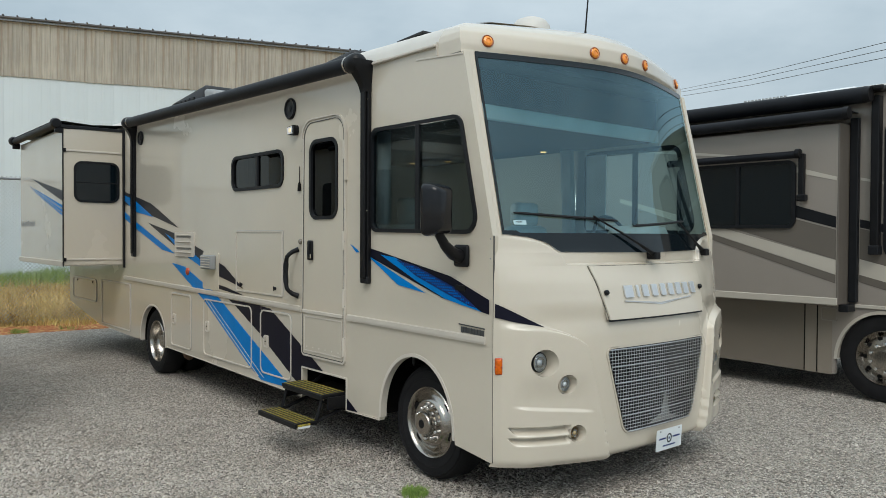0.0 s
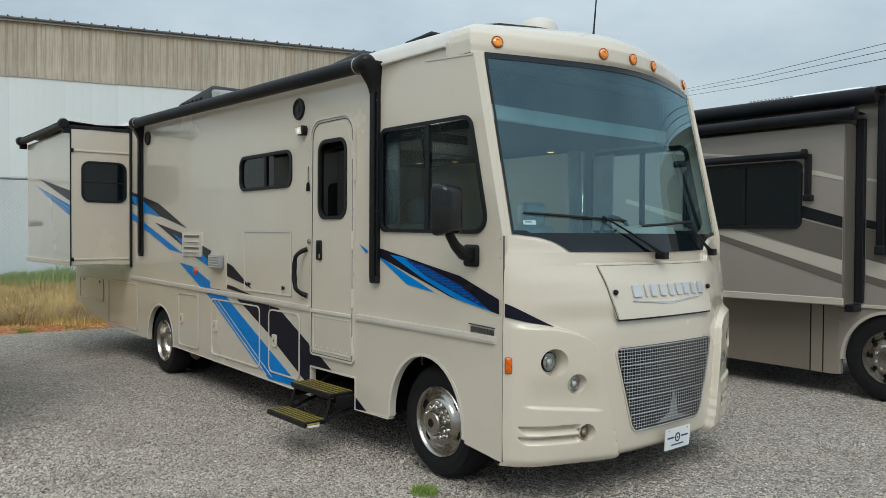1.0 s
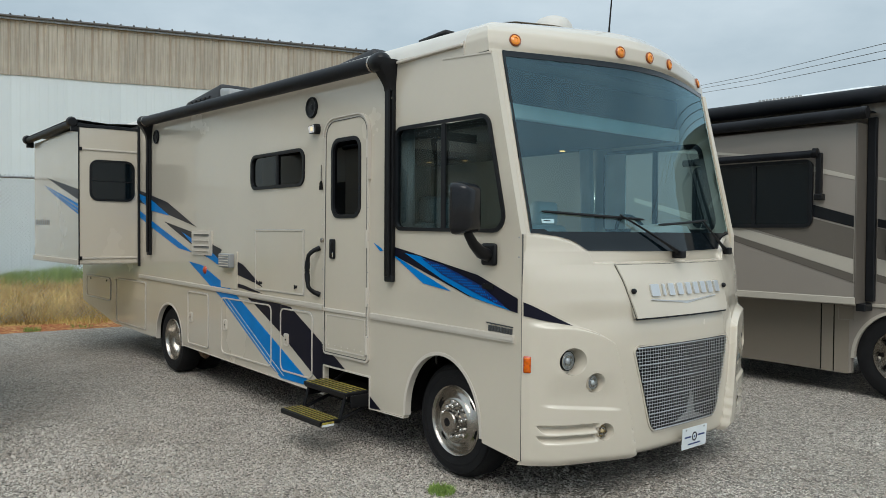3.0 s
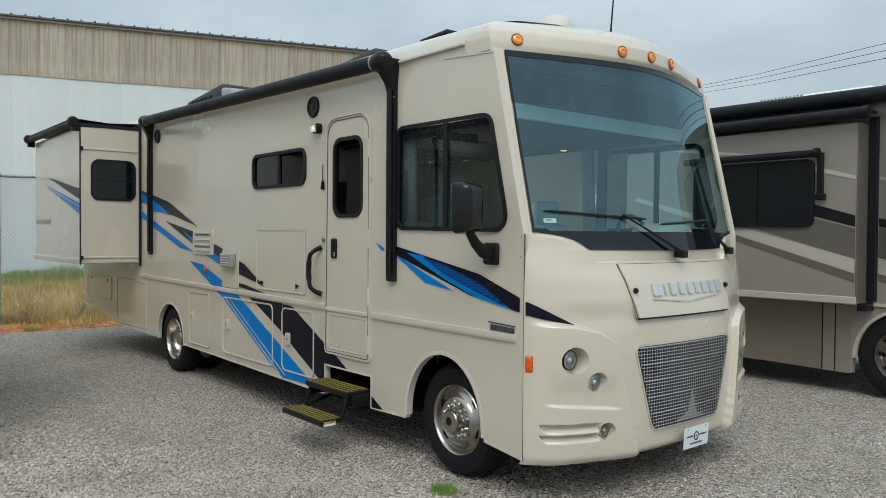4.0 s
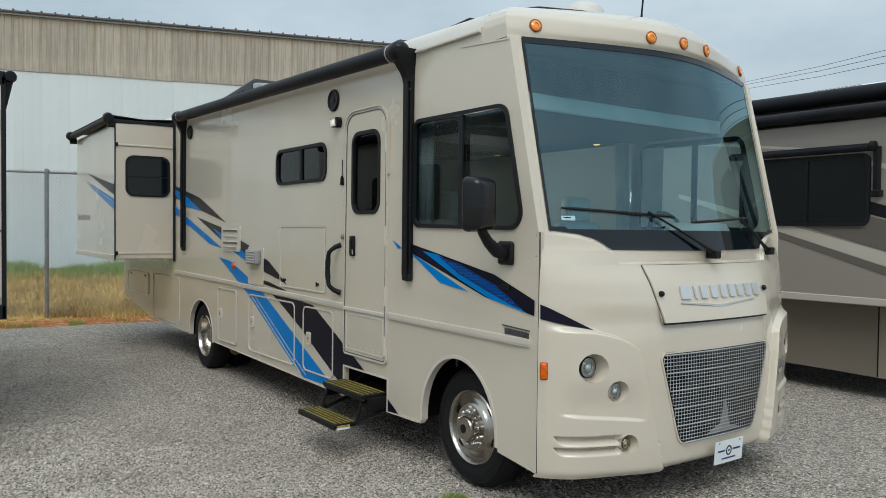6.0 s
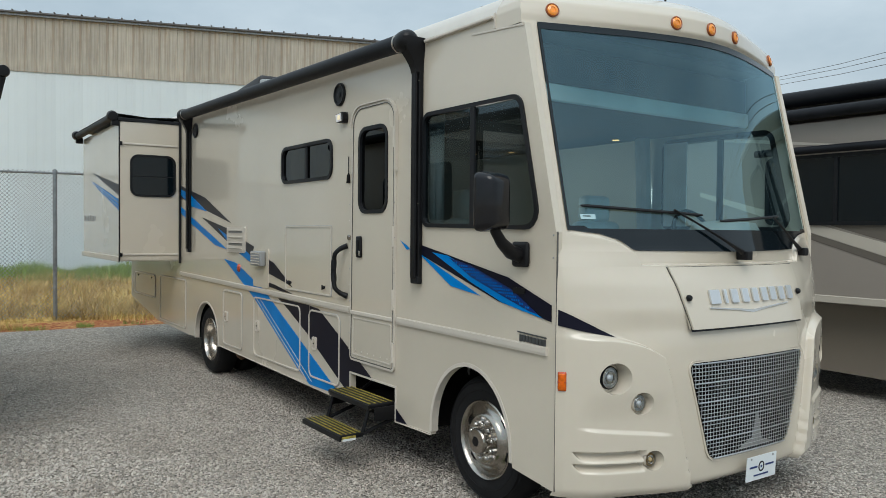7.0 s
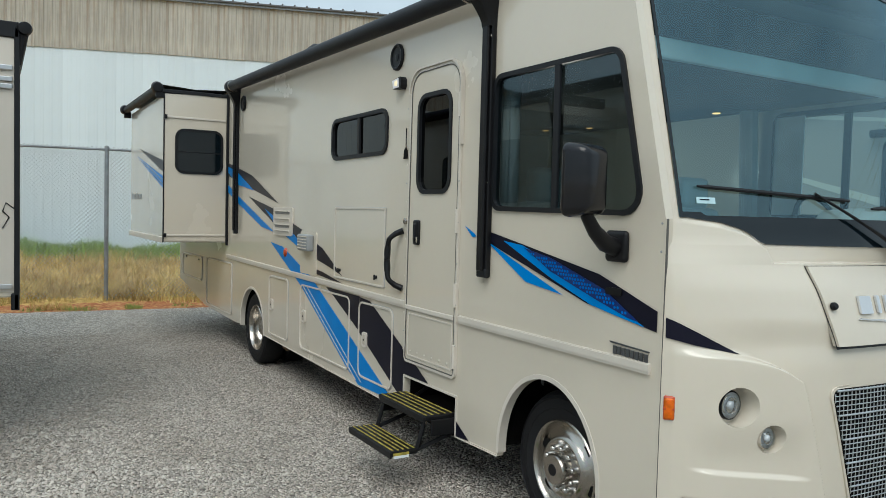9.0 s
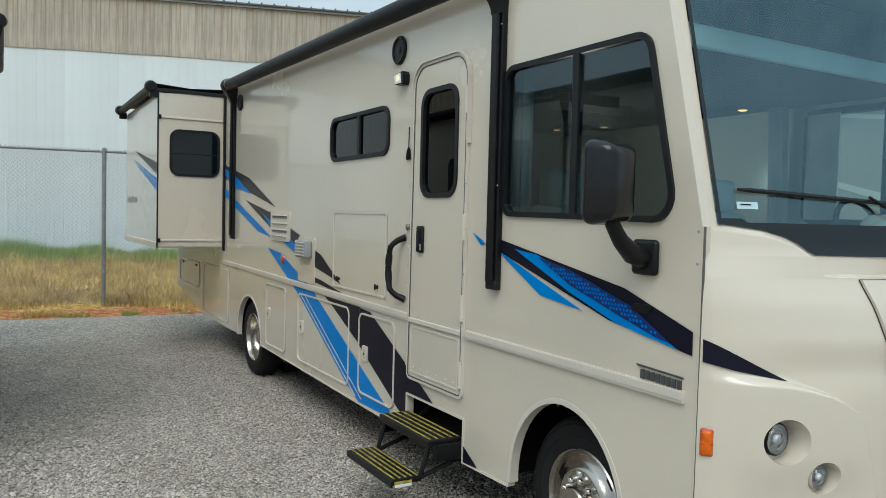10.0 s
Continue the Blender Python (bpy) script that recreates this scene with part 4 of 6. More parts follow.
tube(bm, [(-1.59, -0.006, 2.36), (-1.588, -0.008, 2.20)], 0.0035, 6)
cord = part("hanging_tag", bm, BLACK, RV, "small black tag on a cord")
bm = nb()
plate(bm, [(-1.615, 2.145), (-1.563, 2.145), (-1.570, 2.205), (-1.586, 2.225), (-1.608, 2.205)], [], 0.003, 0.013, side)
part("tag", bm, VOID, cord)
part("lock_cylinder", lathe(nb(), [(0.021, 0), (0.021, -0.016), (0.014, -0.02), (0, -0.02)], Matrix.Translation((-1.57, 0, 1.703)), 16), STEEL, RV)
bm = nb()
gb = []
for k in range(19):
    t = k / 18
    bow = min(1.0, math.sin(math.pi * t) * 2.2) ** 0.7
    gb.append((-1.612 - 0.075 * math.sin(math.pi * t) ** 0.5, -0.088 * bow, 1.635 - 0.415 * t))
tube(bm, gb, [0.024, 0.021] + [0.019] * 15 + [0.021, 0.024], 10)
bar = part("grab_bar", bm, BLACK, RV, "curved black grab bar with grip", smooth=50)
part("grip_sleeve", tube(nb(), gb[5:14], [0.021] + [0.0235] * 7 + [0.021], 12), GASKET, bar, smooth=60)

# decals
def decal(pts, mat, name="decal", d=0.0, parent=RV):
    return part(name, plate(nb(), pts, [], 0.0042 + d, 0.0055 + d, side), mat, parent)


D3 = 0.002
decal([(-6.36, 2.33), (-5.32, 2.14), (-4.40, 1.83), (-5.20, 1.97), (-6.36, 2.17)], GREYD)
decal([(-6.36, 2.285), (-5.93, 2.20), (-5.24, 1.97), (-5.92, 2.05), (-6.36, 2.215)], BLUE, d=D3)
decal([(-6.36, 2.06), (-5.98, 1.94), (-4.52, 1.53), (-4.94, 1.57), (-5.97, 1.85), (-6.36, 1.97)], BLUE)
decal([(-5.43, 1.90), (-4.53, 1.77), (-3.95, 1.635), (-3.69, 1.58), (-3.69, 1.40), (-4.15, 1.50), (-4.52, 1.62), (-5.14, 1.81)], GREYD)
decal([(-4.83, 1.77), (-4.40, 1.66), (-3.88, 1.52), (-3.71, 1.45), (-3.73, 1.40), (-4.07, 1.485), (-4.45, 1.60)], BLUE, d=D3)
decal([(-3.28, 1.46), (-3.15, 1.43), (-2.70, 1.22), (-2.90, 1.26), (-3.28, 1.32)], NAVY)
decal([(-3.28, 1.23), (-3.14, 1.22), (-2.70, 1.158), (-2.95, 1.165), (-3.28, 1.19)], NAVY)
decal([(-3.05, 1.095), (-2.33, 1.085), (-2.33, 0.81), (-2.36, 0.82), (-2.89, 1.04)], NAVY)
decal([(-4.62, 1.42), (-4.23, 1.39), (-3.76, 1.25), (-3.50, 1.18), (-3.33, 1.11), (-2.54, 0.755), (-1.90, 0.47), (-1.70, 0.385), (-2.32, 0.375), (-2.58, 0.48), (-3.67, 1.04)], BLUE)
decal([(-2.32, 1.08), (-2.14, 1.07), (-1.54, 0.785), (-1.54, 0.60), (-1.54, 0.44), (-1.66, 0.47), (-2.32, 0.795)], NAVY)
decal([(-1.545, 0.782), (-1.365, 0.704), (-1.19, 0.616), (-1.545, 0.616)], NAVY)
decal([(-0.83, 0.455), (-0.67, 0.367), (-0.83, 0.357)], NAVY)
# pale pinstripes in the blue
decal([(-3.655, 1.062), (-3.635, 1.062), (-2.365, 0.405), (-2.39, 0.405)], TRIM, d=D3)
decal([(-3.545, 1.062), (-3.53, 1.062), (-2.26, 0.405), (-2.28, 0.405)], TRIM, d=D3)
# cab swoosh
decal([(-0.55, 1.672), (-0.26, 1.62), (0.45, 1.49), (0.83, 1.355), (0.83, 1.262), (0.72, 1.28), (0.36, 1.34), (-0.54, 1.608)], NAVY)
decal([(-0.36, 1.617), (-0.18, 1.60), (0.31, 1.455), (0.76, 1.275), (0.57, 1.305), (0.40, 1.335), (0.08, 1.44)], BLUE, d=D3)
decal([(-0.16, 1.587), (0.08, 1.545), (0.49, 1.42), (0.72, 1.295), (0.65, 1.305), (0.42, 1.37), (0.08, 1.475)], DKBLUE, d=2 * D3)
hexes = nb()
import itertools
for i, j in itertools.product(range(44), range(17)):
    u, v = -0.14 + 0.0205 * i + (0.01025 if j % 2 else 0), 1.29 + 0.0178 * j
    top = lerp_table(u, [(-0.16, 1.585), (0.08, 1.542), (0.49, 1.415), (0.71, 1.296)])
    bot = lerp_table(u, [(-0.16, 1.573), (0.08, 1.478), (0.42, 1.373), (0.65, 1.308), (0.72, 1.296)])
    if bot + 0.008 < v < top - 0.008:
        plate(hexes, [(u + 0.0076 * math.cos(k * math.pi / 3), v + 0.0076 * math.sin(k * math.pi / 3)) for k in range(6)], [], 0.0105, 0.0112, side)
part("hex_pattern", hexes, HEXBLUE, RV)["kind"] = "stuff"
decal([(-0.55, 1.615), (-0.14, 1.47), (0.18, 1.36), (-0.14, 1.40)], BLUE)
decal([(-0.78, 1.692), (-0.68, 1.652), (-0.645, 1.63), (-0.69, 1.625)], BLUE)
bm = nb()
rows = []
for u in spread(0.006, 0.285, 28):
    top = lerp_table(u, [(0.006, 1.335), (0.09, 1.287), (0.18, 1.238), (0.285, 1.184)])
    bot = lerp_table(u, [(0.006, 1.247), (0.09, 1.222), (0.18, 1.203), (0.285, 1.182)])
    rows.append([bm.verts.new((cap_x(u, z) + 0.006, u - 0.004, z)) for z in (bot, (top + bot) / 2, top)])
for p, q in zip(rows, rows[1:]):
    for k in (0, 1):
        bm.faces.new((p[k], q[k], q[k + 1], p[k + 1]))
part("decal", bm, NAVY, RV, smooth=60)
emb = part("side_emblem", plate(nb(), [(0.535, 1.182), (0.79, 1.170), (0.79, 1.163), (0.545, 1.174)], [], 0.002, 0.007, side), DARKGREY, RV, "dark grey raised emblem kept as plain bars")
for k in range(8):
    part("emblem_bar", box(nb(), 0.562 + 0.0285 * k, 0.582 + 0.0285 * k, -0.008, 0.0, 1.127 - 0.0012 * k + (0 if k else -0.003), 1.163 - 0.0012 * k), DARKGREY, emb)
part("badge", plate(nb(), rrect(0.50, 1.40, 0.61, 1.435, 0.015), [], 0.006, 0.012, side), BLACK, RV, "small dark oval badge")

# door mirror
bm = nb()
box(bm, 0.505, 0.648, -0.035, 0.0, 1.558, 1.705, 0.02, 3)
mr = part("door_mirror", bm, BLACK, RV, "black door mirror on a curved arm", smooth=50)
bm = nb()
tube(bm, [Vector(q) for q in ((0.575, -0.02, 1.625), (0.585, -0.10, 1.645), (0.60, -0.18, 1.70), (0.615, -0.24, 1.765), (0.62, -0.265, 1.82))], [0.045, 0.042, 0.034, 0.03, 0.03], 12)
part("mirror_arm", bm, BLACK, mr, smooth=50)
bm = nb()
box(bm, 0.555, 0.695, -0.375, -0.155, 1.765, 2.09, 0.04, 4)
for v in bm.verts:
    k = (v.co.x - 0.555) / 0.12
    v.co.y = -0.275 + (v.co.y + 0.275) * (1.06 - 0.22 * k * k)
    v.co.z = 1.93 + (v.co.z - 1.93) * (1.04 - 0.14 * k * k)
bmesh.ops.rotate(bm, cent=(0.61, -0.275, 1.93), matrix=Matrix.Rotation(radians(14), 3, "Z"), verts=bm.verts)
head = part("mirror_head", bm, MIRRORBLK, mr, smooth=60)

# wheels
def wheel(cx, y0, rear, flip=False):
    """A truck wheel; y0 is the outer face of the tyre."""
    s = -1 if flip else 1
    m = Matrix.Translation((cx, y0, 0.416)) @ Matrix.Diagonal((1, s, 1, 1))
    w = part("wheel", lathe(nb(), [(0.252, 0.055), (0.256, 0.012), (0.29, 0.002), (0.345, 0.0), (0.385, 0.012), (0.402, 0.035), (0.412, 0.06), (0.412, 0.19), (0.40, 0.22), (0.34, 0.245), (0.27, 0.24)], m, 56), TYRE, RV, "black truck tyre on a polished steel wheel", smooth=35)
    for rr in (0.318, 0.372):
        part("tyre_rib", lathe(nb(), [(rr - 0.004, 0.004), (rr, -0.002), (rr + 0.004, 0.004)], m, 48), TYRE, w, smooth=60)
    if not rear:
        rim = part("rim", lathe(nb(), [(0.254, 0.055), (0.258, 0.008), (0.251, 0.0), (0.243, 0.006), (0.235, 0.032), (0.224, 0.05), (0.198, 0.045), (0.172, 0.015), (0.158, -0.004), (0.150, -0.006), (0.140, 0.0), (0.128, 0.004), (0.088, 0.0), (0.084, -0.05), (0.076, -0.062), (0.05, -0.066), (0, -0.067)], m, 56), STEEL, w, smooth=40)
        for k in range(10):
            a = 2 * math.pi * k / 10 + 0.2
            q = m @ Matrix.Translation((0.112 * math.cos(a), 0, 0.112 * math.sin(a)))
            part("lug_nut", lathe(nb(), [(0.016, 0.004), (0.016, -0.022), (0.010, -0.032), (0, -0.033)], q, 10), CHROME, rim, smooth=40)
        # rim stays closed; black caps carry the shade of its openings
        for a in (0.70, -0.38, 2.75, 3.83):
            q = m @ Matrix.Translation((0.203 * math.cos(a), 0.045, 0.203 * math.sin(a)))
            part("rim_hole_shade", lathe(nb(), [(0.031, 0.01), (0.030, -0.007), (0, -0.007)], q, 18), VOID, rim)
        part("hub_mark", lathe(nb(), [(0.032, -0.066), (0.03, -0.069), (0, -0.0695)], m, 16), BLACK, rim)
    else:
        rim = part("rim", lathe(nb(), [(0.254, 0.055), (0.260, 0.008), (0.254, 0.0), (0.246, 0.01), (0.242, 0.06), (0.235, 0.12), (0.21, 0.15), (0.15, 0.155), (0.10, 0.15), (0.095, 0.08), (0.08, 0.06), (0.0, 0.058)], m, 56), STEEL, w, smooth=40)
        for k in range(10):
            a = 2 * math.pi * k / 10
            q = m @ Matrix.Translation((0.135 * math.cos(a), 0.15, 0.135 * math.sin(a)))
            part("lug_nut", lathe(nb(), [(0.015, 0.0), (0.015, -0.025), (0, -0.03)], q, 8), CHROME, rim)
    return w


wheel(0.095, 0.10, False)
wheel(-5.275, 0.045, True)
wheel(0.085, W - 0.10, False, True)
wheel(-5.275, W - 0.045, True, True)
wheel(-5.275, 0.34, True)
wheel(-5.275, W - 0.34, True, True)
for cx, rx, rz, z0 in ((0.06, 0.435, 0.495, 0.42), (-5.28, 0.455, 0.44, 0.44)):
    out, inn = arch(cx, z0, rx + 0.004, rz + 0.004, 24), arch(cx, z0, rx - 0.022, rz - 0.022, 24)
    bm = nb()
    plate(bm, [(cx - rx - 0.004, 0.385)] + out + [(cx + rx + 0.004, 0.385), (cx + rx - 0.022, 0.385)] + inn[::-1] + [(cx - rx + 0.022, 0.385)], [], -0.05, 0.004, side)
    part("arch_lip", bm, TRIM, RV)
bm = nb()
plate(bm, [(-4.82, 0.398), (-1.54, 0.343), (-1.54, 0.352), (-4.82, 0.408)], [], 0.0, 0.007, side)
plate(bm, [(-0.83, 0.348), (-0.37, 0.358), (-0.37, 0.367), (-0.83, 0.357)], [], 0.0, 0.007, side)
part("skirt_trim", bm, TRIM, RV)
part("step_well_trim", plate(nb(), [(-1.55, 0.345), (-1.55, 0.614), (-0.822, 0.614), (-0.822, 0.348), (-0.836, 0.348), (-0.836, 0.600), (-1.536, 0.600), (-1.536, 0.345)], [], 0.0, 0.008, side), TRIM, RV)
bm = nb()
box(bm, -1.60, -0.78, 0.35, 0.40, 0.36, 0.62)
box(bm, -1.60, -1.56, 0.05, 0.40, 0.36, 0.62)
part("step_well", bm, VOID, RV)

# entry steps
for z, y0, y1 in ((0.492, -0.205, 0.02), (0.298, -0.435, -0.245)):
    dx = -0.04 if z > 0.4 else 0.0
    tr = part("entry_step", box(nb(), -1.50 + dx, -0.875, y0, y1, z - 0.034, z, 0.008), BLACK, RV, "black folding entry step with yellow tread strips")
    for k in range(5):
        yy = y0 + 0.022 + (y1 - y0 - 0.044) * k / 4
        part("tread_strip", box(nb(), -1.485 + dx, -0.89, yy - 0.005, yy + 0.005, z - 0.002, z + 0.004), YELLOW, tr)
    part("step_nose", box(nb(), -1.505, -0.87, y0 - 0.006, y0 + 0.006, z - 0.042, z - 0.004, 0.003), BLACK, tr)
    if z < 0.4:
        part("warning_label", box(nb(), -0.866, -0.862, y0 + 0.01, y0 + 0.12, z - 0.04, z - 0.008), YELLOW, tr, "yellow and white warning label")
        part("label_white", box(nb(), -0.8615, -0.860, y0 + 0.012, y0 + 0.118, z - 0.04, z - 0.024), WHITEP, tr)
for x in (-1.47, -0.90):
    for a, b in (((x, -0.19, 0.46), (x, -0.24, 0.29)), ((x, 0.22, 0.42), (x, -0.27, 0.272)), ((x, 0.25, 0.58), (x, 0.06, 0.47))):
        bm = tube(nb(), [a, b], 0.014, 8)
        part("step_bracket", bm, BLACK, RV)
    part("step_pivot", tube(nb(), [(x + 0.022, -0.19, 0.462), (x - 0.022, -0.19, 0.462)], 0.014, 10), STEEL, RV)

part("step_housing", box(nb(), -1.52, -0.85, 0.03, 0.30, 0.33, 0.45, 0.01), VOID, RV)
for x in (-1.53, -0.852):
    part("step_side", box(nb(), x - 0.008, x + 0.008, -0.17, 0.05, 0.37, 0.47, 0.004), BLACK, RV)

# awning: roller, arms, end caps
aw = thing("patio_awning", "rolled dark awning on black arms along the motorhome wall", "awning")
slope = lambda x: 3.074 - 0.023 * (x + 0.6)
pts = [(x, -0.105, slope(x)) for x in (-0.63, -2.5, -4.5, -5.82)]
part("roller", tube(nb(), pts, 0.062, 20), VINYL, aw, "rolled dark vinyl awning", smooth=50)
for x, xa in ((-0.545, -0.537), (-5.90, -5.93)):
    z = slope(x)
    s = 1 if x > -3 else -1
    lm = Matrix.Translation((x, -0.105, z)) @ pose(0, 0, 0, 0, 0, -90 * s)
    part("end_cap", lathe(nb(), [(0.062, -0.085), (0.074, -0.06), (0.078, -0.01), (0.074, 0.025), (0.058, 0.052), (0.030, 0.066), (0, 0.069)], lm, 24), BLACK, aw, smooth=60)
    # shoulder that narrows from the cap down to the arm
    bm = nb()
    rows = []
    for k in range(9):
        f = k / 8
        hw, d0 = 0.072 - 0.026 * smooth01(f), 0.165 - 0.11 * smooth01(f)
        cx = x + (xa - x) * f
        rows.append([bm.verts.new((cx + hw * u, -v * d0 - 0.003, z + 0.02 - 0.235 * f)) for u, v in ((-1, 0), (-1, 0.75), (-0.7, 1), (0.7, 1), (1, 0.75), (1, 0))])
    for p, q in zip(rows, rows[1:]):
        for k in range(6):
            bm.faces.new((p[k], p[(k + 1) % 6], q[(k + 1) % 6], q[k]))
    bm.faces.new(rows[0]), bm.faces.new(rows[-1])
    part("shoulder", bm, BLACK, aw, smooth=40)
    part("collar", lathe(nb(), [(0.064, -0.012), (0.069, 0), (0.064, 0.012)], Matrix.Translation((x - 0.105 * s, -0.105, slope(x))) @ pose(0, 0, 0, 0, 0, 90), 20), STEEL, aw)
for x, zb, zt in ((-0.537, 1.40, 2.90), (-5.93, 1.47, 3.02)):
    arm = part("arm", box(nb(), x - 0.047, x + 0.047, -0.036, -0.002, zb, zt, 0.006), BLACK, aw, "black folded awning arm")
    part("arm_channel", box(nb(), x - 0.030, x + 0.030, -0.058, -0.036, zb + 0.03, zt, 0.008), BLACK, arm)
    part("arm_foot", box(nb(), x - 0.049, x + 0.049, -0.044, -0.001, zb - 0.010, zb + 0.045, 0.012, 3), GASKET, arm)
    for z in (zb + 0.02, zb + 0.55, zt - 0.1):
        part("screw", lathe(nb(), [(0.007, 0), (0.006, -0.004), (0, -0.005)], Matrix.Translation((x + 0.038, -0.037, z)), 8), STEEL, arm)

# slide-out room
so = part("slide_out_room", box(nb(), -8.90, -6.375, -0.765, 0.0, 1.335, 3.12, 0.008), CREAM, RV, "extended cream slide-out room with dark window")
XP = -6.375
fwd = lambda u, v, d: Vector((XP + d, u, v))
part("slide_panel", plate(nb(), [(-0.755, 1.35), (-0.03, 1.35), (-0.03, 3.15), (-0.755, 3.11)], [], 0.0, 0.008, fwd), CREAM, so)
SW = rrect(-0.635, 2.175, -0.075, 2.705, 0.10)
fr = part("slide_window_frame", plate(nb(), inset(SW, -0.006), [inset(SW, 0.022)], 0.008, 0.020, fwd), GASKET, so, "dark rounded window")
part("slide_pane", plate(nb(), inset(SW, 0.02), [], 0.010, 0.014, fwd), FRIT, fr)
part("pane_divider", box(nb(), XP + 0.014, XP + 0.018, -0.61, -0.10, 2.425, 2.437), GASKET, fr)
for z in (2.84, 1.42):
    part("wiper_seal", box(nb(), XP + 0.006, XP + 0.02, -0.755, -0.04, z - 0.012, z + 0.012, 0.004), TRIM, so)
    part("seal_stop", box(nb(), XP + 0.006, XP + 0.03, -0.77, -0.735, z - 0.024, z + 0.024, 0.004), BLACK, so)
part("corner_gasket", box(nb(), XP - 0.006, XP + 0.010, -0.776, -0.762, 1.33, 3.16, 0.003), GASKET, so)
part("wall_gasket", box(nb(), XP + 0.004, XP + 0.04, -0.028, 0.0, 1.30, 3.20, 0.004), GASKET, so)
part("slide_rail", box(nb(), -8.90, XP - 0.02, -0.79, -0.76, 1.33, 1.40, 0.006), TRIM, so)
part("slide_top_rail", box(nb(), XP - 0.01, XP + 0.02, -0.79, 0.0, 3.125, 3.165, 0.004), GASKET, so)
outer = lambda u, v, d: Vector((u, -0.765 - d, v))
for poly, mat in (([(-8.11, 2.555), (-6.40, 2.315), (-6.40, 2.18)], GREYD), ([(-8.28, 2.455), (-6.40, 2.125), (-6.40, 2.085)], BLUE), ([(-8.18, 2.415), (-6.40, 2.07), (-6.40, 2.03)], BLUE), ([(-7.9, 2.345), (-6.40, 2.015), (-6.40, 1.99)], BLUE)):
    part("slide_decal", plate(nb(), poly, [], 0.002, 0.004, outer), mat, so)
for k in range(7):
    part("model_bar", plate(nb(), [(-8.82 + 0.13 * k, 1.862), (-8.73 + 0.13 * k, 1.862), (-8.73 + 0.13 * k, 1.955 if k in (0, 3) else 1.93), (-8.82 + 0.13 * k, 1.955 if k in (0, 3) else 1.93)], [], 0.002, 0.004, outer), GREYP, so)
part("topper_roller", tube(nb(), [(-8.97, -0.828, 3.172), (-6.45, -0.828, 3.172)], 0.047, 16), VINYL, so, "rolled dark slide topper", smooth=50)
for x in (-8.97, -6.40):
    part("topper_cap", lathe(nb(), [(0, -0.05), (0.055, -0.045), (0.072, 0), (0.055, 0.045), (0, 0.05)], Matrix.Translation((x, -0.845, 3.178)) @ pose(0, 0, 0, 0, 0, 90), 18), BLACK, so, smooth=50)
    part("topper_bracket", box(nb(), x - 0.03, x + 0.03, -0.86, -0.76, 3.06, 3.15, 0.01), BLACK, so)
bm = nb()
a = [bm.verts.new((x, y, z)) for x in (-8.95, -6.43) for y, z in ((-0.845, 3.228), (-0.4, 3.20), (0.03, 3.23))]
for i in range(2):
    bm.faces.new((a[i], a[i + 1], a[i + 4], a[i + 3]))
    lo_ = [bm.verts.new(v.co - Vector((0, 0, 0.006))) for v in (a[i], a[i + 1], a[i + 4], a[i + 3])]
    bm.faces.new(lo_)
part("topper_fabric", bm, VINYL, so)

# roof equipment
def air_conditioner(x, y, lift, h):
    ac = thing("roof_air_conditioner", "dark roof air conditioner with a pale sloping front", "air conditioner", "roof units", at=(x, y, 3.34 - 0.026 * (x - 0.3) + lift))
    bm = box(nb(), -0.72, 0.48, -0.36, 0.36, -0.06, h, 0.05, 3)
    for v in bm.verts:
        if v.co.z > h * 0.3:
            v.co.z -= 0.55 * h * smooth01((-0.05 - v.co.x) / 0.65)
            v.co.y *= 0.92
    part("housing", bm, ACBLACK, ac, smooth=50)
    bm = box(nb(), 0.30, 0.74, -0.33, 0.33, -0.06, h * 0.80, 0.04, 3)
    for v in bm.verts:
        if v.co.z > 0:
            v.co.z -= 0.6 * h * smooth01((v.co.x - 0.45) / 0.45)
    part("pale_front", bm, GREYP, ac, "pale grey sloping front cover", smooth=50)
    for k in range(5):
        part("louvre", box(nb(), -0.52 + 0.15 * k, -0.41 + 0.15 * k, -0.366, -0.33, 0.10 * h, 0.10 * h + 0.03, 0.004), GASKET, ac)
    return ac


air_conditioner(-5.62, 0.95, 0.02, 0.17)
air_conditioner(-2.25, 1.0, -0.03, 0.16)
vt = thing("roof_vent", "open dark roof vent lid", "roof vent", at=(-0.88, 0.85, 3.325))
lid = box(nb(), -0.20, 0.17, -0.18, 0.18, 0.135, 0.155, 0.007)
for v in lid.verts:
    v.co.z += 0.06 * (v.co.x + 0.02)
part("lid", lid, ACBLACK, vt)
part("frame", box(nb(), -0.17, 0.17, -0.17, 0.17, -0.06, 0.08, 0.01), ROOFM, vt)
part("skirt", box(nb(), -0.17, 0.13, -0.16, 0.16, 0.07, 0.13, 0.02), GREYP, vt)
for x in (-0.12, 0.12):
    part("prop", tube(nb(), [(x, 0, 0.05), (x - 0.03, 0, 0.14)], 0.012, 6), STEEL, vt)
dm = part("satellite_dome", lathe(nb(), [(0.0, -0.185), (0.07, -0.178), (0.125, -0.155), (0.16, -0.11), (0.172, -0.05), (0.172, 0.06), (0.0, 0.06)], Matrix.Translation((-0.15, 1.39, 3.425)) @ pose(0, 0, 0, -90), 32), ROOFM, None, smooth=60)
tagged(dm, "white satellite dome on the roof", "satellite dome")
an = part("whip_antenna", tube(nb(), [(0.46, 1.36, 3.30), (0.465, 1.36, 3.38), (0.50, 1.37, 3.85)], [0.014, 0.007, 0.004], 6), BLACK, None)
tagged(an, "thin black whip antenna above the cab roof", "antenna")

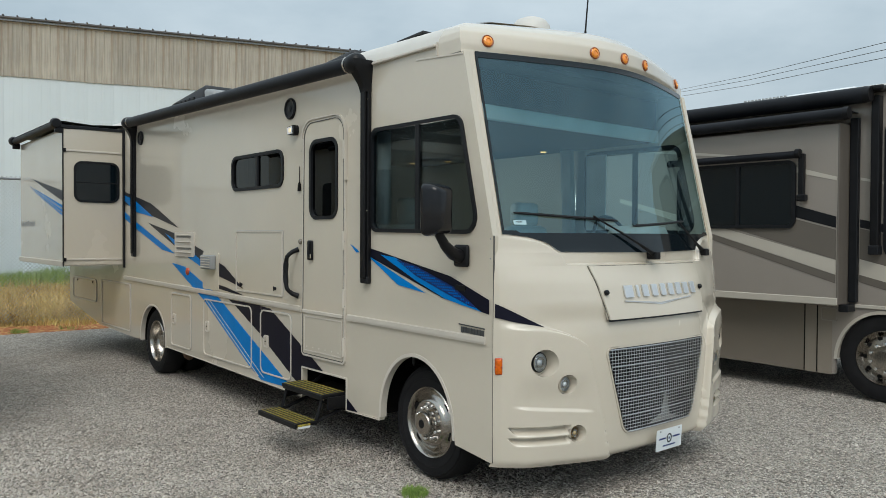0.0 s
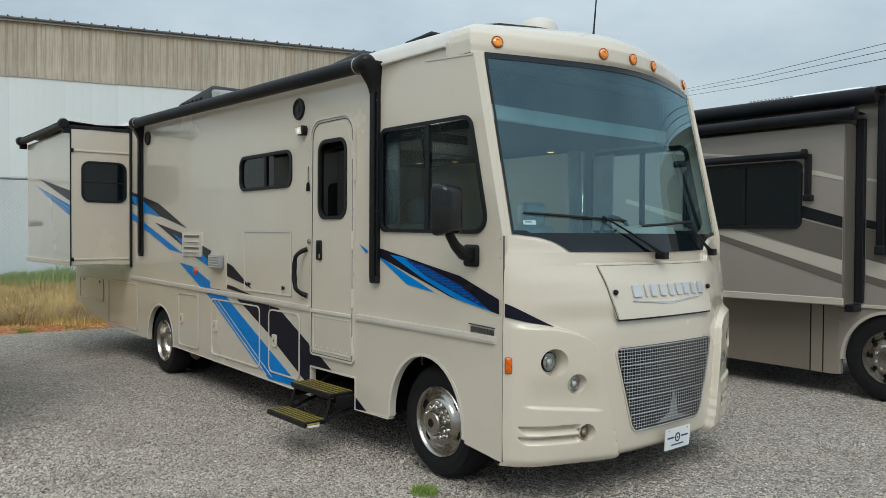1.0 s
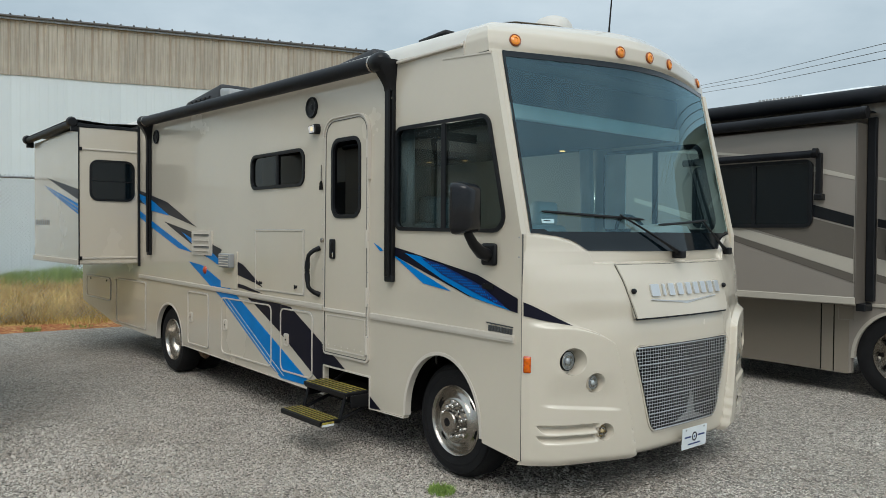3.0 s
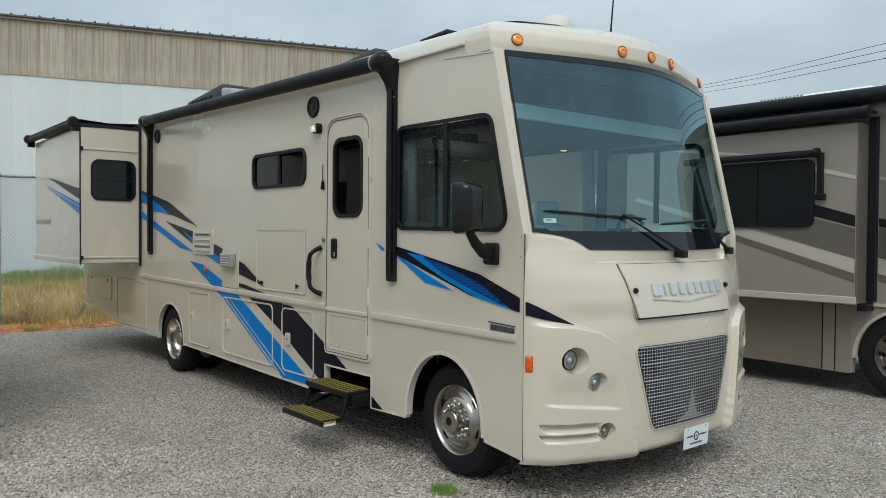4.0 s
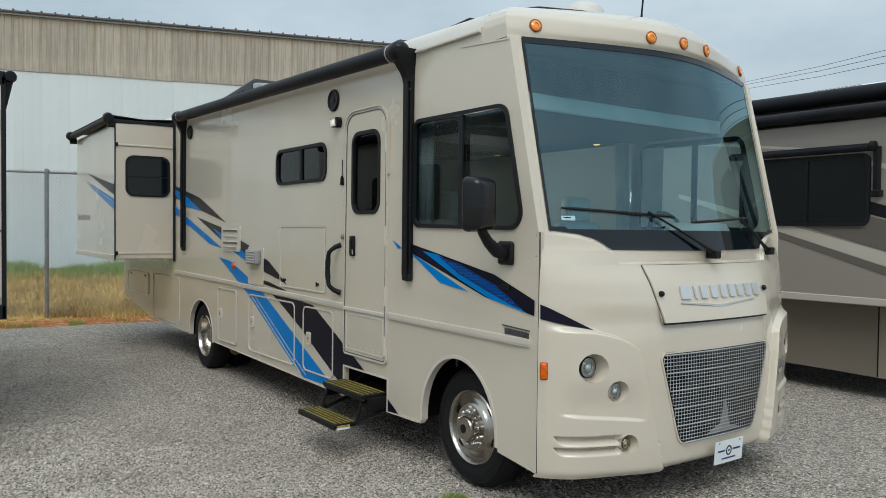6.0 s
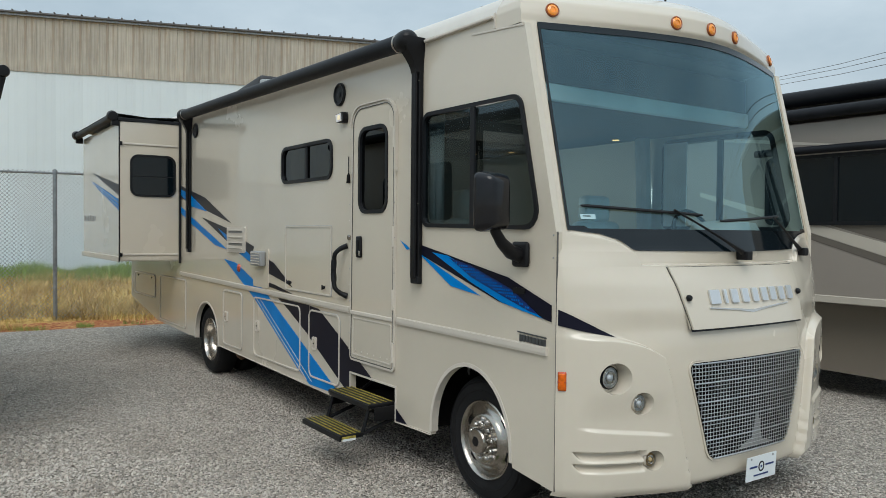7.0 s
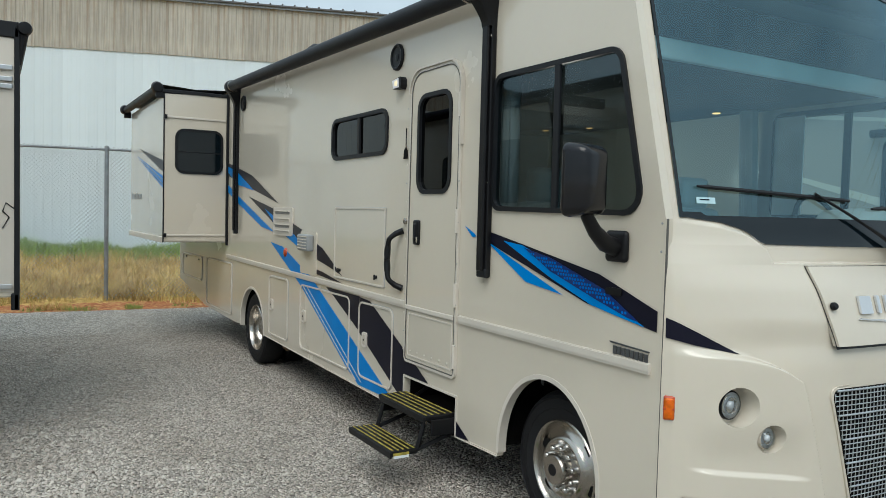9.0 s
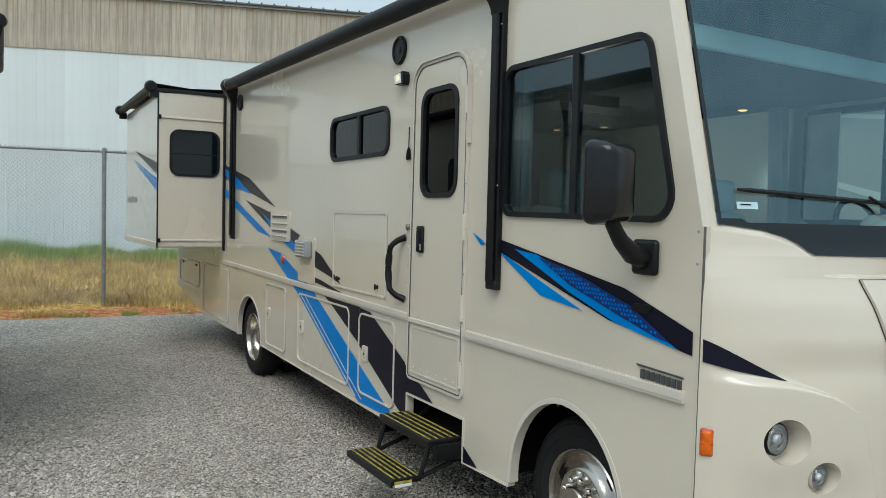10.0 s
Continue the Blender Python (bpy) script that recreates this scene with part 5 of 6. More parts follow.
# ---- motorhome: interior seen through the glass ----
part("cab_floor", box(nb(), -3.2, 0.75, 0.5, W - 0.5, 0.66, 0.70), DASH, RV)
part("ceiling_panel", box(nb(), -3.2, 0.48, 0.05, W - 0.05, 2.99, 3.02), INNER, RV)
part("partition", box(nb(), -3.26, -3.2, 0.05, W - 0.05, 0.66, 3.0), INNER, RV)
bunk = part("overhead_bunk", box(nb(), -1.7, 0.34, 0.06, W - 0.06, 2.60, 2.97, 0.03), WOODM, RV, "overhead bunk above the cab seats")
part("bunk_edge", box(nb(), 0.33, 0.37, 0.08, W - 0.08, 2.595, 2.705, 0.015, 3), PALE, bunk, "pale padded edge of the bunk", smooth=50)
dash = part("dashboard", box(nb(), 0.62, 0.86, 0.14, W - 0.14, 1.40, 1.66, 0.05, 3), DASH, RV, "grey dashboard with hooded instruments", smooth=50)
part("dash_top", box(nb(), 0.42, 0.66, 0.14, W - 0.14, 1.32, 1.69, 0.04, 3), DASH, dash, smooth=50)
bm = nb()
lathe(bm, [(0.0, -0.20), (0.26, -0.18), (0.33, -0.08), (0.34, 0.02), (0.0, 0.02)], Matrix.Translation((0.60, 1.88, 1.66)) @ Matrix.Diagonal((0.7, 1, 1, 1)) @ pose(0, 0, 0, -90), 24)
part("instrument_hood", bm, DASH, dash, smooth=60)
bm = nb()
ring_pts = [(0.34 - 0.07 * math.sin(a), 1.88 + 0.22 * math.cos(a), 1.72 + 0.21 * math.sin(a)) for a in [2 * math.pi * k / 24 for k in range(25)]]
tube(bm, ring_pts, 0.016, 8, False)
wheel_ob = part("steering_wheel", bm, BLACK, RV, "black steering wheel", smooth=60)
part("spoke", tube(nb(), [(0.34, 1.67, 1.72), (0.36, 1.88, 1.70), (0.34, 2.09, 1.72)], 0.02, 8), BLACK, wheel_ob)
part("column", tube(nb(), [(0.36, 1.88, 1.70), (0.58, 1.88, 1.58)], 0.035, 10), BLACK, wheel_ob)
for y in (0.62, 1.96):
    s = part("cab_seat", box(nb(), -0.72, -0.18, y - 0.27, y + 0.27, 1.08, 1.24, 0.06, 3), SEATM, RV, "grey padded cab seat with armrests", smooth=50)
    part("seat_back", box(nb(), -0.82, -0.66, y - 0.26, y + 0.26, 1.20, 1.86, 0.07, 3), SEATM, s, smooth=50)
    part("headrest", box(nb(), -0.83, -0.69, y - 0.15, y + 0.15, 1.85, 2.08, 0.05, 3), SEATM, s, smooth=50)
    for dy in (-0.31, 0.31):
        part("armrest", box(nb(), -0.70, -0.28, y + dy - 0.04, y + dy + 0.04, 1.40, 1.47, 0.025, 3), SEATM, s, smooth=50)
    part("seat_base", box(nb(), -0.65, -0.25, y - 0.2, y + 0.2, 0.70, 1.09, 0.03), DASH, s)
for y0, y1, x in ((0.07, 0.13, -0.60), (W - 0.17, W - 0.11, -0.56)):
    bm = nb()
    n = 40
    vs = []
    for k in range(n + 1):
        xx = x - 0.12 + (0.30 if y0 < 1 else 0.13) * k / n
        yy = (y0 + y1) / 2 + 0.03 * math.sin(k * 1.3)
        vs.append((bm.verts.new((xx, yy, 1.70)), bm.verts.new((xx, yy * 0.98 + 0.001, 2.62))))
    for p, q in zip(vs, vs[1:]):
        bm.faces.new((p[0], q[0], q[1], p[1]))
    cu = part("curtain", bm, CURT, RV, "pale pleated cab curtain", smooth=60)
    cu.modifiers.new("thickness", "SOLIDIFY").thickness = 0.004
part("window_blind", box(nb(), -0.46, -0.22, W - 0.075, W - 0.062, 1.82, 2.54, 0.003), CURT, RV, "pale blind half drawn over the cab window")
part("galley_cabinet", box(nb(), -3.2, -1.75, 1.75, W - 0.06, 0.7, 1.6, 0.02), WOODM, RV)
part("wall_cabinet", box(nb(), -3.2, -0.45, 2.0, W - 0.06, 2.60, 2.98, 0.02), WOODM, RV)
for x, y in ((-2.26, 2.27), (-2.70, 2.10), (-0.84, 2.31)):
    part("ceiling_lamp", lathe(nb(), [(0.0, -0.006), (0.026, -0.005), (0.034, 0.001), (0, 0.001)], Matrix.Translation((x, y, 2.598)) @ pose(0, 0, 0, 90), 20), LAMPLIT, RV, "small round ceiling lamp that is lit")
# added fill lamp, unseen in mid-air, lifts the interior beyond the lit ceiling lamps
lamp = new("cabin_fill_light", bpy.data.lights.new("cabin_fill_light", "POINT"))
lamp.data.energy, lamp.data.color, lamp.data.shadow_soft_size = 8.0, (1.0, 0.93, 0.82), 0.1
lamp.location = (-1.5, 1.40, 2.15)
part("exhaust_pipe", tube(nb(), [(-5.0, 0.30, 0.30), (-4.72, 0.22, 0.29), (-4.60, 0.20, 0.29)], 0.045, 12), RUST, RV, "short rusty exhaust pipe", smooth=60)
part("seam_gap", box(nb(), 0.8615, 0.8635, -0.003, 0.01, 0.32, 1.765), SEAMD, RV)
for z in (1.62, 1.745):
    part("seam_screw", lathe(nb(), [(0.006, 0), (0.005, -0.003), (0, -0.004)], Matrix.Translation((0.835, 0, z)), 8), GREYP, RV)
for k in range(14):
    for x in (-1.540, -0.842):
        part("frame_rivet", lathe(nb(), [(0.0055, 0), (0.005, -0.003), (0, -0.004)], Matrix.Translation((x, -0.018, 0.80 + 0.13 * k)), 6), GREYP if k % 2 else TRIM, door)

# ---- neighbouring motorhome beyond ----
N = thing("neighbour_motorhome", "taupe motorhome with sweeping stripes and an open slide-out", "motorhome")
NY = 5.4
nw = lambda u, v, d: Vector((u, NY - d, v))
ns = lambda u, v, d: Vector((u, 5.1 - d, v))
NWIN = rrect(1.19, 1.55, 2.0, 3.0, 0.12)
body = part("side_wall", plate(nb(), [(2.6, 0.40), (2.6, 3.0), (2.3, 3.30), (-9.0, 3.36), (-9.0, 0.30), (0.69, 0.25)] + arch(1.19, 0.42, 0.50, 0.56) + [(1.70, 0.3)], [NWIN], 0.0, -0.06, nw), TAUPE, N)
part("roof", box(nb(), -9.0, 2.3, NY + 0.02, NY + 2.5, 3.30, 3.40, 0.04), ROOFM, N)
part("far_wall", box(nb(), -9.0, 2.6, NY + 2.46, NY + 2.5, 0.3, 3.34), TAUPE, N)
part("front", box(nb(), 2.56, 2.62, NY, NY + 2.5, 0.4, 3.1, 0.02), TAUPEL, N)
part("rear", box(nb(), -9.05, -9.0, NY, NY + 2.5, 0.3, 3.34, 0.01), TAUPE, N)
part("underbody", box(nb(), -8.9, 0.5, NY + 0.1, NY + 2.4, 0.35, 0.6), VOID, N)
fr = part("cab_window", plate(nb(), inset(NWIN, -0.02), [inset(NWIN, 0.03)], -0.03, 0.015, nw), GASKET, N, "tall dark cab window")
part("pane", plate(nb(), inset(NWIN, 0.02), [], -0.02, -0.012, nw), DKGLASS, fr)
part("lower_panel", plate(nb(), [(0.0, 0.25), (0.66, 0.24), (0.66, 1.0), (0.0, 1.0)], [], 0.0, 0.006, nw), LOWTAN2, N)
for x in (0.36, 0.50):
    part("panel_seam", box(nb(), x - 0.006, x + 0.006, NY - 0.009, NY, 0.25, 1.0), VOID, N)
part("lower_door", plate(nb(), [(-2.6, 0.28), (0.352, 0.25), (0.352, 1.0), (-2.6, 1.0)], [], 0.0, 0.010, nw), LOWTAN, N)
part("belt_moulding", box(nb(), 0.60, 2.6, NY - 0.02, NY, 1.00, 1.04, 0.006), TAUPEL, N)
fh = part("fuel_hatch", plate(nb(), rrect(0.545, 0.836, 0.71, 0.984, 0.02), [], 0.0, 0.008, nw), LOWTAN2, N)
part("hatch_bead", ring(nb(), rrect(0.545, 0.836, 0.71, 0.984, 0.02), 0.010, 0.008, 0.014, nw), TAUPE, fh)
slide = part("slide_out_room", box(nb(), -3.4, 0.83, 5.1, NY, 1.04, 2.98, 0.01), TAUPE, N, "taupe slide-out room with dark awning window")
part("bottom_lip", box(nb(), -3.4, 0.835, 5.085, 5.105, 1.035, 1.115, 0.008), TAUPEL, slide)
# forward end of the slide, its shade put in as a darker taupe
part("shaded_end_face", box(nb(), 0.822, 0.836, 5.094, NY, 1.04, 2.98, 0.004), TAUPED, slide)
part("side_gasket", box(nb(), 0.84, 0.93, NY - 0.06, NY, 1.06, 3.05, 0.01), GASKET, N)
part("bottom_bracket", box(nb(), 0.80, 0.90, 5.2, NY, 0.96, 1.04, 0.01), GASKET, N)


def stripe(u0, z0a, z0b, u1, z1a, z1b, mat, to, name="stripe", parent=slide, d=0.0):
    part(name, plate(nb(), [(u0, z0b), (u1, z1b), (u1, z1a), (u0, z0a)], [], 0.002 + d, 0.004 + d, to), mat, parent)


for x0, y0a, y0b, x1, y1a, y1b, mat, d in (
        (-2.6, 3.30, 3.25, -0.02, 2.68, 2.66, TAUPEL, 0.0), (0.10, 2.62, 2.55, 0.812, 2.41, 2.37, TAUPEL, 0.0),
        (-2.6, 2.80, 2.60, 0.812, 1.985, 1.865, GASKET, 0.0), (-2.6, 2.58, 2.30, 0.812, 1.845, 1.525, TAUPED, 0.0),
        (-2.6, 2.24, 2.18, 0.812, 1.52, 1.365, TAUPEL, 0.0), (-2.6, 2.17, 2.12, 0.812, 1.36, 1.27, TAUPED, 0.0)):
    k = (-0.95 + 2.6) / (x1 + 2.6)
    xa = -0.95 if x1 > 0.5 and x0 < -1 else x0
    if xa != x0:
        y0a, y0b = y0a + (y1a - y0a) * k * 0.72, y0b + (y1b - y0b) * k * 0.72
    elif x0 < -1:
        xa, y0a, y0b = -0.95, 2.93, 2.83
    if xa == -0.95 and mat is TAUPEL:
        # carried on to the slide's rear end
        e = (-2.0 - xa) / (x1 - xa)
        xa, y0a, y0b = -2.0, min(2.95, y0a + (y0a - y1a) * -e), min(2.9, y0b + (y0b - y1b) * -e)
    stripe(xa, y0a, y0b, x1, y1a, y1b, mat, ns, d=d)
for z0a, z0b, z1a, z1b, mat in ((2.41, 2.38, 2.30, 2.28, TAUPEL), (1.96, 1.87, 1.85, 1.76, GASKET), (1.86, 1.53, 1.75, 1.41, TAUPED), (1.53, 1.36, 1.41, 1.24, TAUPEL), (1.36, 1.28, 1.24, 1.15, TAUPED)):
    stripe(0.935, z0a, z0b, 1.40, z1a, z1b, mat, nw, parent=body)
NW2 = rrect(-1.10, 1.87, 0.37, 2.61, 0.08)
fr = part("slide_window", plate(nb(), inset(NW2, -0.01), [inset(NW2, 0.03)], 0.0, 0.030, ns), GASKET, slide, "long dark tinted window")
part("pane", plate(nb(), inset(NW2, 0.02), [], 0.006, 0.012, ns), FRIT, fr)
for x in (-0.30,):
    part("divider", box(nb(), x - 0.02, x + 0.02, 5.072, 5.090, 1.90, 2.58), GASKET, fr)
wa = thing("window_awning", "rolled black window awning over the slide-out window", "awning")
part("roller", tube(nb(), [(-1.2, 5.02, 2.67), (0.40, 5.02, 2.67)], 0.042, 14), VINYL, wa, smooth=50)
part("end_cap", lathe(nb(), [(0, -0.03), (0.05, -0.025), (0.055, 0.02), (0, 0.03)], Matrix.Translation((0.43, 5.02, 2.68)) @ pose(0, 0, 0, 0, 0, 90), 14), BLACK, wa)
part("arm", box(nb(), 0.425, 0.485, 5.03, 5.095, 2.20, 2.68, 0.01), BLACK, wa)
part("arm_foot", box(nb(), 0.415, 0.51, 5.02, 5.098, 2.16, 2.23, 0.01), BLACK, wa)
tp = thing("slide_topper", "rolled dark topper awning over the slide-out", "awning")
part("roller", tube(nb(), [(-3.4, 5.0, 3.06), (0.93, 5.0, 3.06)], 0.062, 16), VINYL, tp, smooth=50)
part("end_cap", lathe(nb(), [(0, -0.03), (0.065, -0.02), (0.07, 0.03), (0, 0.06)], Matrix.Translation((0.95, 5.0, 3.06)) @ pose(0, 0, 0, 0, 0, 90), 16), BLACK, tp, smooth=50)
part("fabric", box(nb(), -3.4, 0.9, 5.02, NY, 3.10, 3.112), VINYL, tp)
pa = thing("patio_awning", "rolled dark patio awning with black arm on the taupe wall", "awning")
part("roller", tube(nb(), [(-5.0, 5.22, 3.285), (1.04, 5.22, 3.265)], 0.085, 18), VINYL, pa, smooth=50)
part("end_cap", lathe(nb(), [(0, -0.04), (0.08, -0.035), (0.09, 0.03), (0, 0.05)], Matrix.Translation((1.06, 5.22, 3.265)) @ pose(0, 0, 0, 0, 0, 90), 18), BLACK, pa, smooth=50)
part("cover", box(nb(), -5.0, 1.2, 5.24, NY, 3.30, 3.36, 0.02), BLACK, pa)
part("arm", box(nb(), 1.065, 1.15, 5.30, NY, 1.62, 3.26, 0.012), BLACK, pa)
part("arm_foot", box(nb(), 1.055, 1.16, 5.285, NY, 1.58, 1.68, 0.012), GASKET, pa)
# roof unit of the neighbour
ra = thing("roof_air_conditioner", "white ribbed roof air conditioner on the taupe motorhome", "air conditioner", "roof units", at=(-0.05, 6.9, 3.38))
part("housing", box(nb(), -1.0, 0.5, -0.4, 0.4, 0.0, 0.24, 0.07, 3), WHITEP, ra, smooth=50)
for k in range(12):
    part("rib", box(nb(), -0.95 + 0.05 * k, -0.925 + 0.05 * k, -0.42, -0.38, 0.12, 0.23, 0.004), GREYP, ra)
# wheel of the neighbour
m = Matrix.Translation((1.19, NY + 0.02, 0.48))
wn2 = part("wheel", lathe(nb(), [(0.29, 0.05), (0.295, 0.012), (0.33, 0.0), (0.41, 0.0), (0.455, 0.018), (0.478, 0.06), (0.48, 0.24), (0.40, 0.28), (0.29, 0.26)], m, 48), TYRE, N, "black truck tyre on polished ten-hole wheel", smooth=35)
rim = part("rim", lathe(nb(), [(0.29, 0.05), (0.295, 0.01), (0.285, 0.0), (0.272, 0.02), (0.26, 0.06), (0.24, 0.075), (0.13, 0.03), (0.125, 0.0), (0.09, -0.005), (0.085, -0.06), (0, -0.065)], m, 48), STEEL, wn2, smooth=40)
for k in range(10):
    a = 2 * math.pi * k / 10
    # holes again as solid caps, coloured as dark as their shaded inside
    part("rim_hole_shade", lathe(nb(), [(0.024, 0.01), (0.024, -0.006), (0, -0.006)], m @ Matrix.Translation((0.213 * math.cos(a), 0.062, 0.213 * math.sin(a))), 12), VOID, rim)
    a += 0.31
    part("lug_nut", lathe(nb(), [(0.018, 0.004), (0.018, -0.03), (0, -0.035)], m @ Matrix.Translation((0.15 * math.cos(a), 0.035, 0.15 * math.sin(a))), 10), CHROME, rim)
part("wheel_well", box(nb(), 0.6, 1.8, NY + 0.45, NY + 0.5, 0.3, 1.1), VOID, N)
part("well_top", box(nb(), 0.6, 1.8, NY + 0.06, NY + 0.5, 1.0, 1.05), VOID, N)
out, inn = arch(1.19, 0.42, 0.505, 0.565, 24), arch(1.19, 0.42, 0.47, 0.53, 24)
part("arch_lip", plate(nb(), out + inn[::-1], [], -0.05, 0.012, nw), TAUPEL, N)

# ---- motorhome on the near row, mostly out of view ----
L = thing("near_row_motorhome", "tan motorhome with extended slide-out room", "motorhome")
LX = -2.95
part("body", box(nb(), -8.6, -2.0, -5.8, -3.25, 0.62, 3.3, 0.06, 3), CREAM, L, smooth=50)
lw = lambda u, v, d: Vector((u, -3.25 + d, v))
ls = lambda u, v, d: Vector((u, -2.37 + d, v))
room = part("slide_out_room", box(nb(), -4.9, LX, -2.37, -3.25, 1.10, 2.94, 0.008), CREAM, L)
lf = lambda u, v, d: Vector((LX + d, u, v))
part("slide_panel", plate(nb(), [(-3.05, 1.13), (-2.39, 1.13), (-2.39, 2.90), (-3.05, 2.93)], [], 0.0, 0.008, lf), TRIM, room)
for z in (2.70, 2.62, 2.57, 1.17):
    part("track", box(nb(), LX + 0.006, LX + 0.03, -3.05, -2.41, z - 0.018, z + 0.018, 0.006), ALU, room)
part("corner_gasket", box(nb(), LX - 0.01, LX + 0.02, -2.40, -2.365, 1.0, 2.98, 0.006), GASKET, room)
part("gasket_foot", box(nb(), LX - 0.01, LX + 0.02, -2.42, -2.365, 1.0, 1.12, 0.01), GASKET, room)
part("top_gasket", box(nb(), LX - 0.01, LX + 0.02, -3.05, -2.37, 2.91, 3.02, 0.006), GASKET, room)
bm = nb()
tube(bm, [(LX + 0.01, -2.40, 1.72), (LX + 0.012, -2.45, 1.76), (LX + 0.012, -2.47, 1.70), (LX + 0.012, -2.43, 1.66), (LX + 0.012, -2.47, 1.58)], 0.005, 5)
part("line_decal", bm, BLACK, room)
part("topper_roller", tube(nb(), [(-4.9, -2.335, 2.965), (LX, -2.335, 2.965)], 0.030, 14), VINYL, room, smooth=50)
part("topper_cap", lathe(nb(), [(0, -0.04), (0.042, -0.035), (0.05, 0), (0.04, 0.04), (0, 0.05)], Matrix.Translation((LX + 0.02, -2.335, 2.98)) @ pose(0, 0, 0, 0, 0, 90), 16), BLACK, room, smooth=50)
part("topper_arm", tube(nb(), [(LX, -2.34, 2.95), (LX - 0.01, -2.375, 2.72)], [0.03, 0.015], 8), BLACK, room)
for w0, w1 in ((-4.3, -3.5),):
    q = rrect(w0, 1.9, w1, 2.6, 0.08)
    fr = part("slide_window", plate(nb(), q, [], 0.0, 0.012, ls), FRIT, room, "dark tinted window")
q = rrect(-6.6, 1.85, -5.3, 2.6, 0.1)
part("side_window", plate(nb(), q, [], 0.0, 0.012, lw), FRIT, L, "dark tinted window")
part("awning_roller", tube(nb(), [(-8.3, -3.15, 3.22), (-2.2, -3.15, 3.22)], 0.07, 14), VINYL, L, smooth=50)

# ---- metal building ----
BM = pose(-28, 0, 0, 0, 0, -18)
shed = thing("metal_shed", "long metal shed, white below and weathered tan above", "building")
shed.matrix_world = BM


def cladding(h, wave, seg=3, pw=0.92):
    """One ribbed sheet, pw wide and h high."""
    bm = nb()
    prof = []
    rib = pw / seg
    for i in range(seg):
        u = i * rib
        prof += [(u, 0), (u + rib * 0.62, 0), (u + rib * 0.70, wave), (u + rib * 0.88, wave), (u + rib * 0.96, 0)]
    prof.append((pw, 0))
    lo = [bm.verts.new((d, u, 0)) for u, d in prof]
    hi = [bm.verts.new((d, u, h)) for u, d in prof]
    for i in range(len(prof) - 1):
        bm.faces.new((lo[i], lo[i + 1], hi[i + 1], hi[i]))
    back_lo, back_hi = [bm.verts.new((-0.05, u, 0)) for u in (0, pw)], [bm.verts.new((-0.05, u, h)) for u in (0, pw)]
    bm.faces.new((*back_lo, back_hi[1], back_hi[0]))
    return bm


wlow = part("lower_wall", box(nb(), -14, -0.06, -34, 23, 0, 7.47), WHITEM, shed)
wup = part("upper_wall", box(nb(), -14, -0.06, -34, 23, 7.47, 9.5), OLDM, shed)
lowsheet = part("cladding_sheet", cladding(7.5, 0.006), WHITEM, wlow)
upsheet = part("cladding_sheet", cladding(2.05, 0.02), OLDM, wup)
lowsheet.location, upsheet.location = (0.0, -16.0, 0.0), (0.03, -16.0, 7.45)
for i in range(1, 42):
    for src, par in ((lowsheet, wlow), (upsheet, wup)):
        c = new("cladding_sheet", src.data)
        c.parent = par
        c.location = src.location + Vector((0.002 * (i % 2), 0.92 * i, 0 if par is wlow else 0.05 * noise.noise(Vector((0.37 * i, 2.0, 0.0)))))
roof = part("roof", box(nb(), -14.5, 0.22, -34, 23, 9.525, 9.60, 0.02), ROOFE, shed)
part("eave_trim", box(nb(), -0.02, 0.14, -34, 23, 9.45, 9.525), GALV, roof)
cap0 = part("roof_rib", box(nb(), -3.0, 0.25, -0.03, 0.03, 0, 0.045, 0.012), ROOFE, roof)
cap0.location = (0, -16.0, 9.60)
for i in range(1, 80):
    c = new("roof_rib", cap0.data)
    c.parent = roof
    c.location = (0, -16.0 + 0.46 * i, 9.60)

# ---- chain-link fence ----
FM = pose(-12.3, -0.7, 0, 0, 0, -12)
fence = thing("chain_link_fence", "tall grey galvanised chain-link fence", "fence")
fence.matrix_world = FM
for i in range(-4, 6):
    y = 3.05 * i
    part("post", tube(nb(), [(0, y, -0.03), (0, y, 2.84)], 0.038, 12), GALV, fence, smooth=60)
    part("post_cap", lathe(nb(), [(0.042, 0.02), (0.042, -0.02), (0, -0.04)], Matrix.Translation((0, y, 2.84)) @ pose(0, 0, 0, -90), 10), GALV, fence)
part("top_rail", tube(nb(), [(0, -12.2, 2.80), (0, 15.2, 2.80)], 0.022, 8), GALV, fence, smooth=60)
bm = nb()
H, y0, y1, st = 2.80, -5.2, 3.0, 0.075
for s in (1, -1):
    k = -int(H / st) - 1
    while y0 + k * st < y1:
        a, b = y0 + k * st, y0 + k * st + H
        ya, yb = max(a, y0), min(b, y1)
        if yb > ya:
            za, zb = ya - a, yb - a
            if s < 0:
                za, zb = H - za, H - zb
            tube(bm, [(0.03 + 0.003 * s, ya, 0.02 + za), (0.03 + 0.003 * s, yb, 0.02 + zb)], 0.0042, 3, False)
        k += 1
wm = part("wire_mesh", bm, GALV, fence, "diamond wire mesh")
wm["kind"] = "stuff"
bm = nb()
k = 0
while y0 + k * st < y1:
    y = y0 + k * st
    tube(bm, [(0.03, y - 0.015, 2.80), (0.03, y + 0.012, 2.845)], 0.004, 3, False)
    tube(bm, [(0.03, y + 0.015, 2.80), (0.03, y - 0.012, 2.845)], 0.004, 3, False)
    k += 1
wt = part("wire_ends", bm, GALV, fence)
wt["kind"] = "stuff"

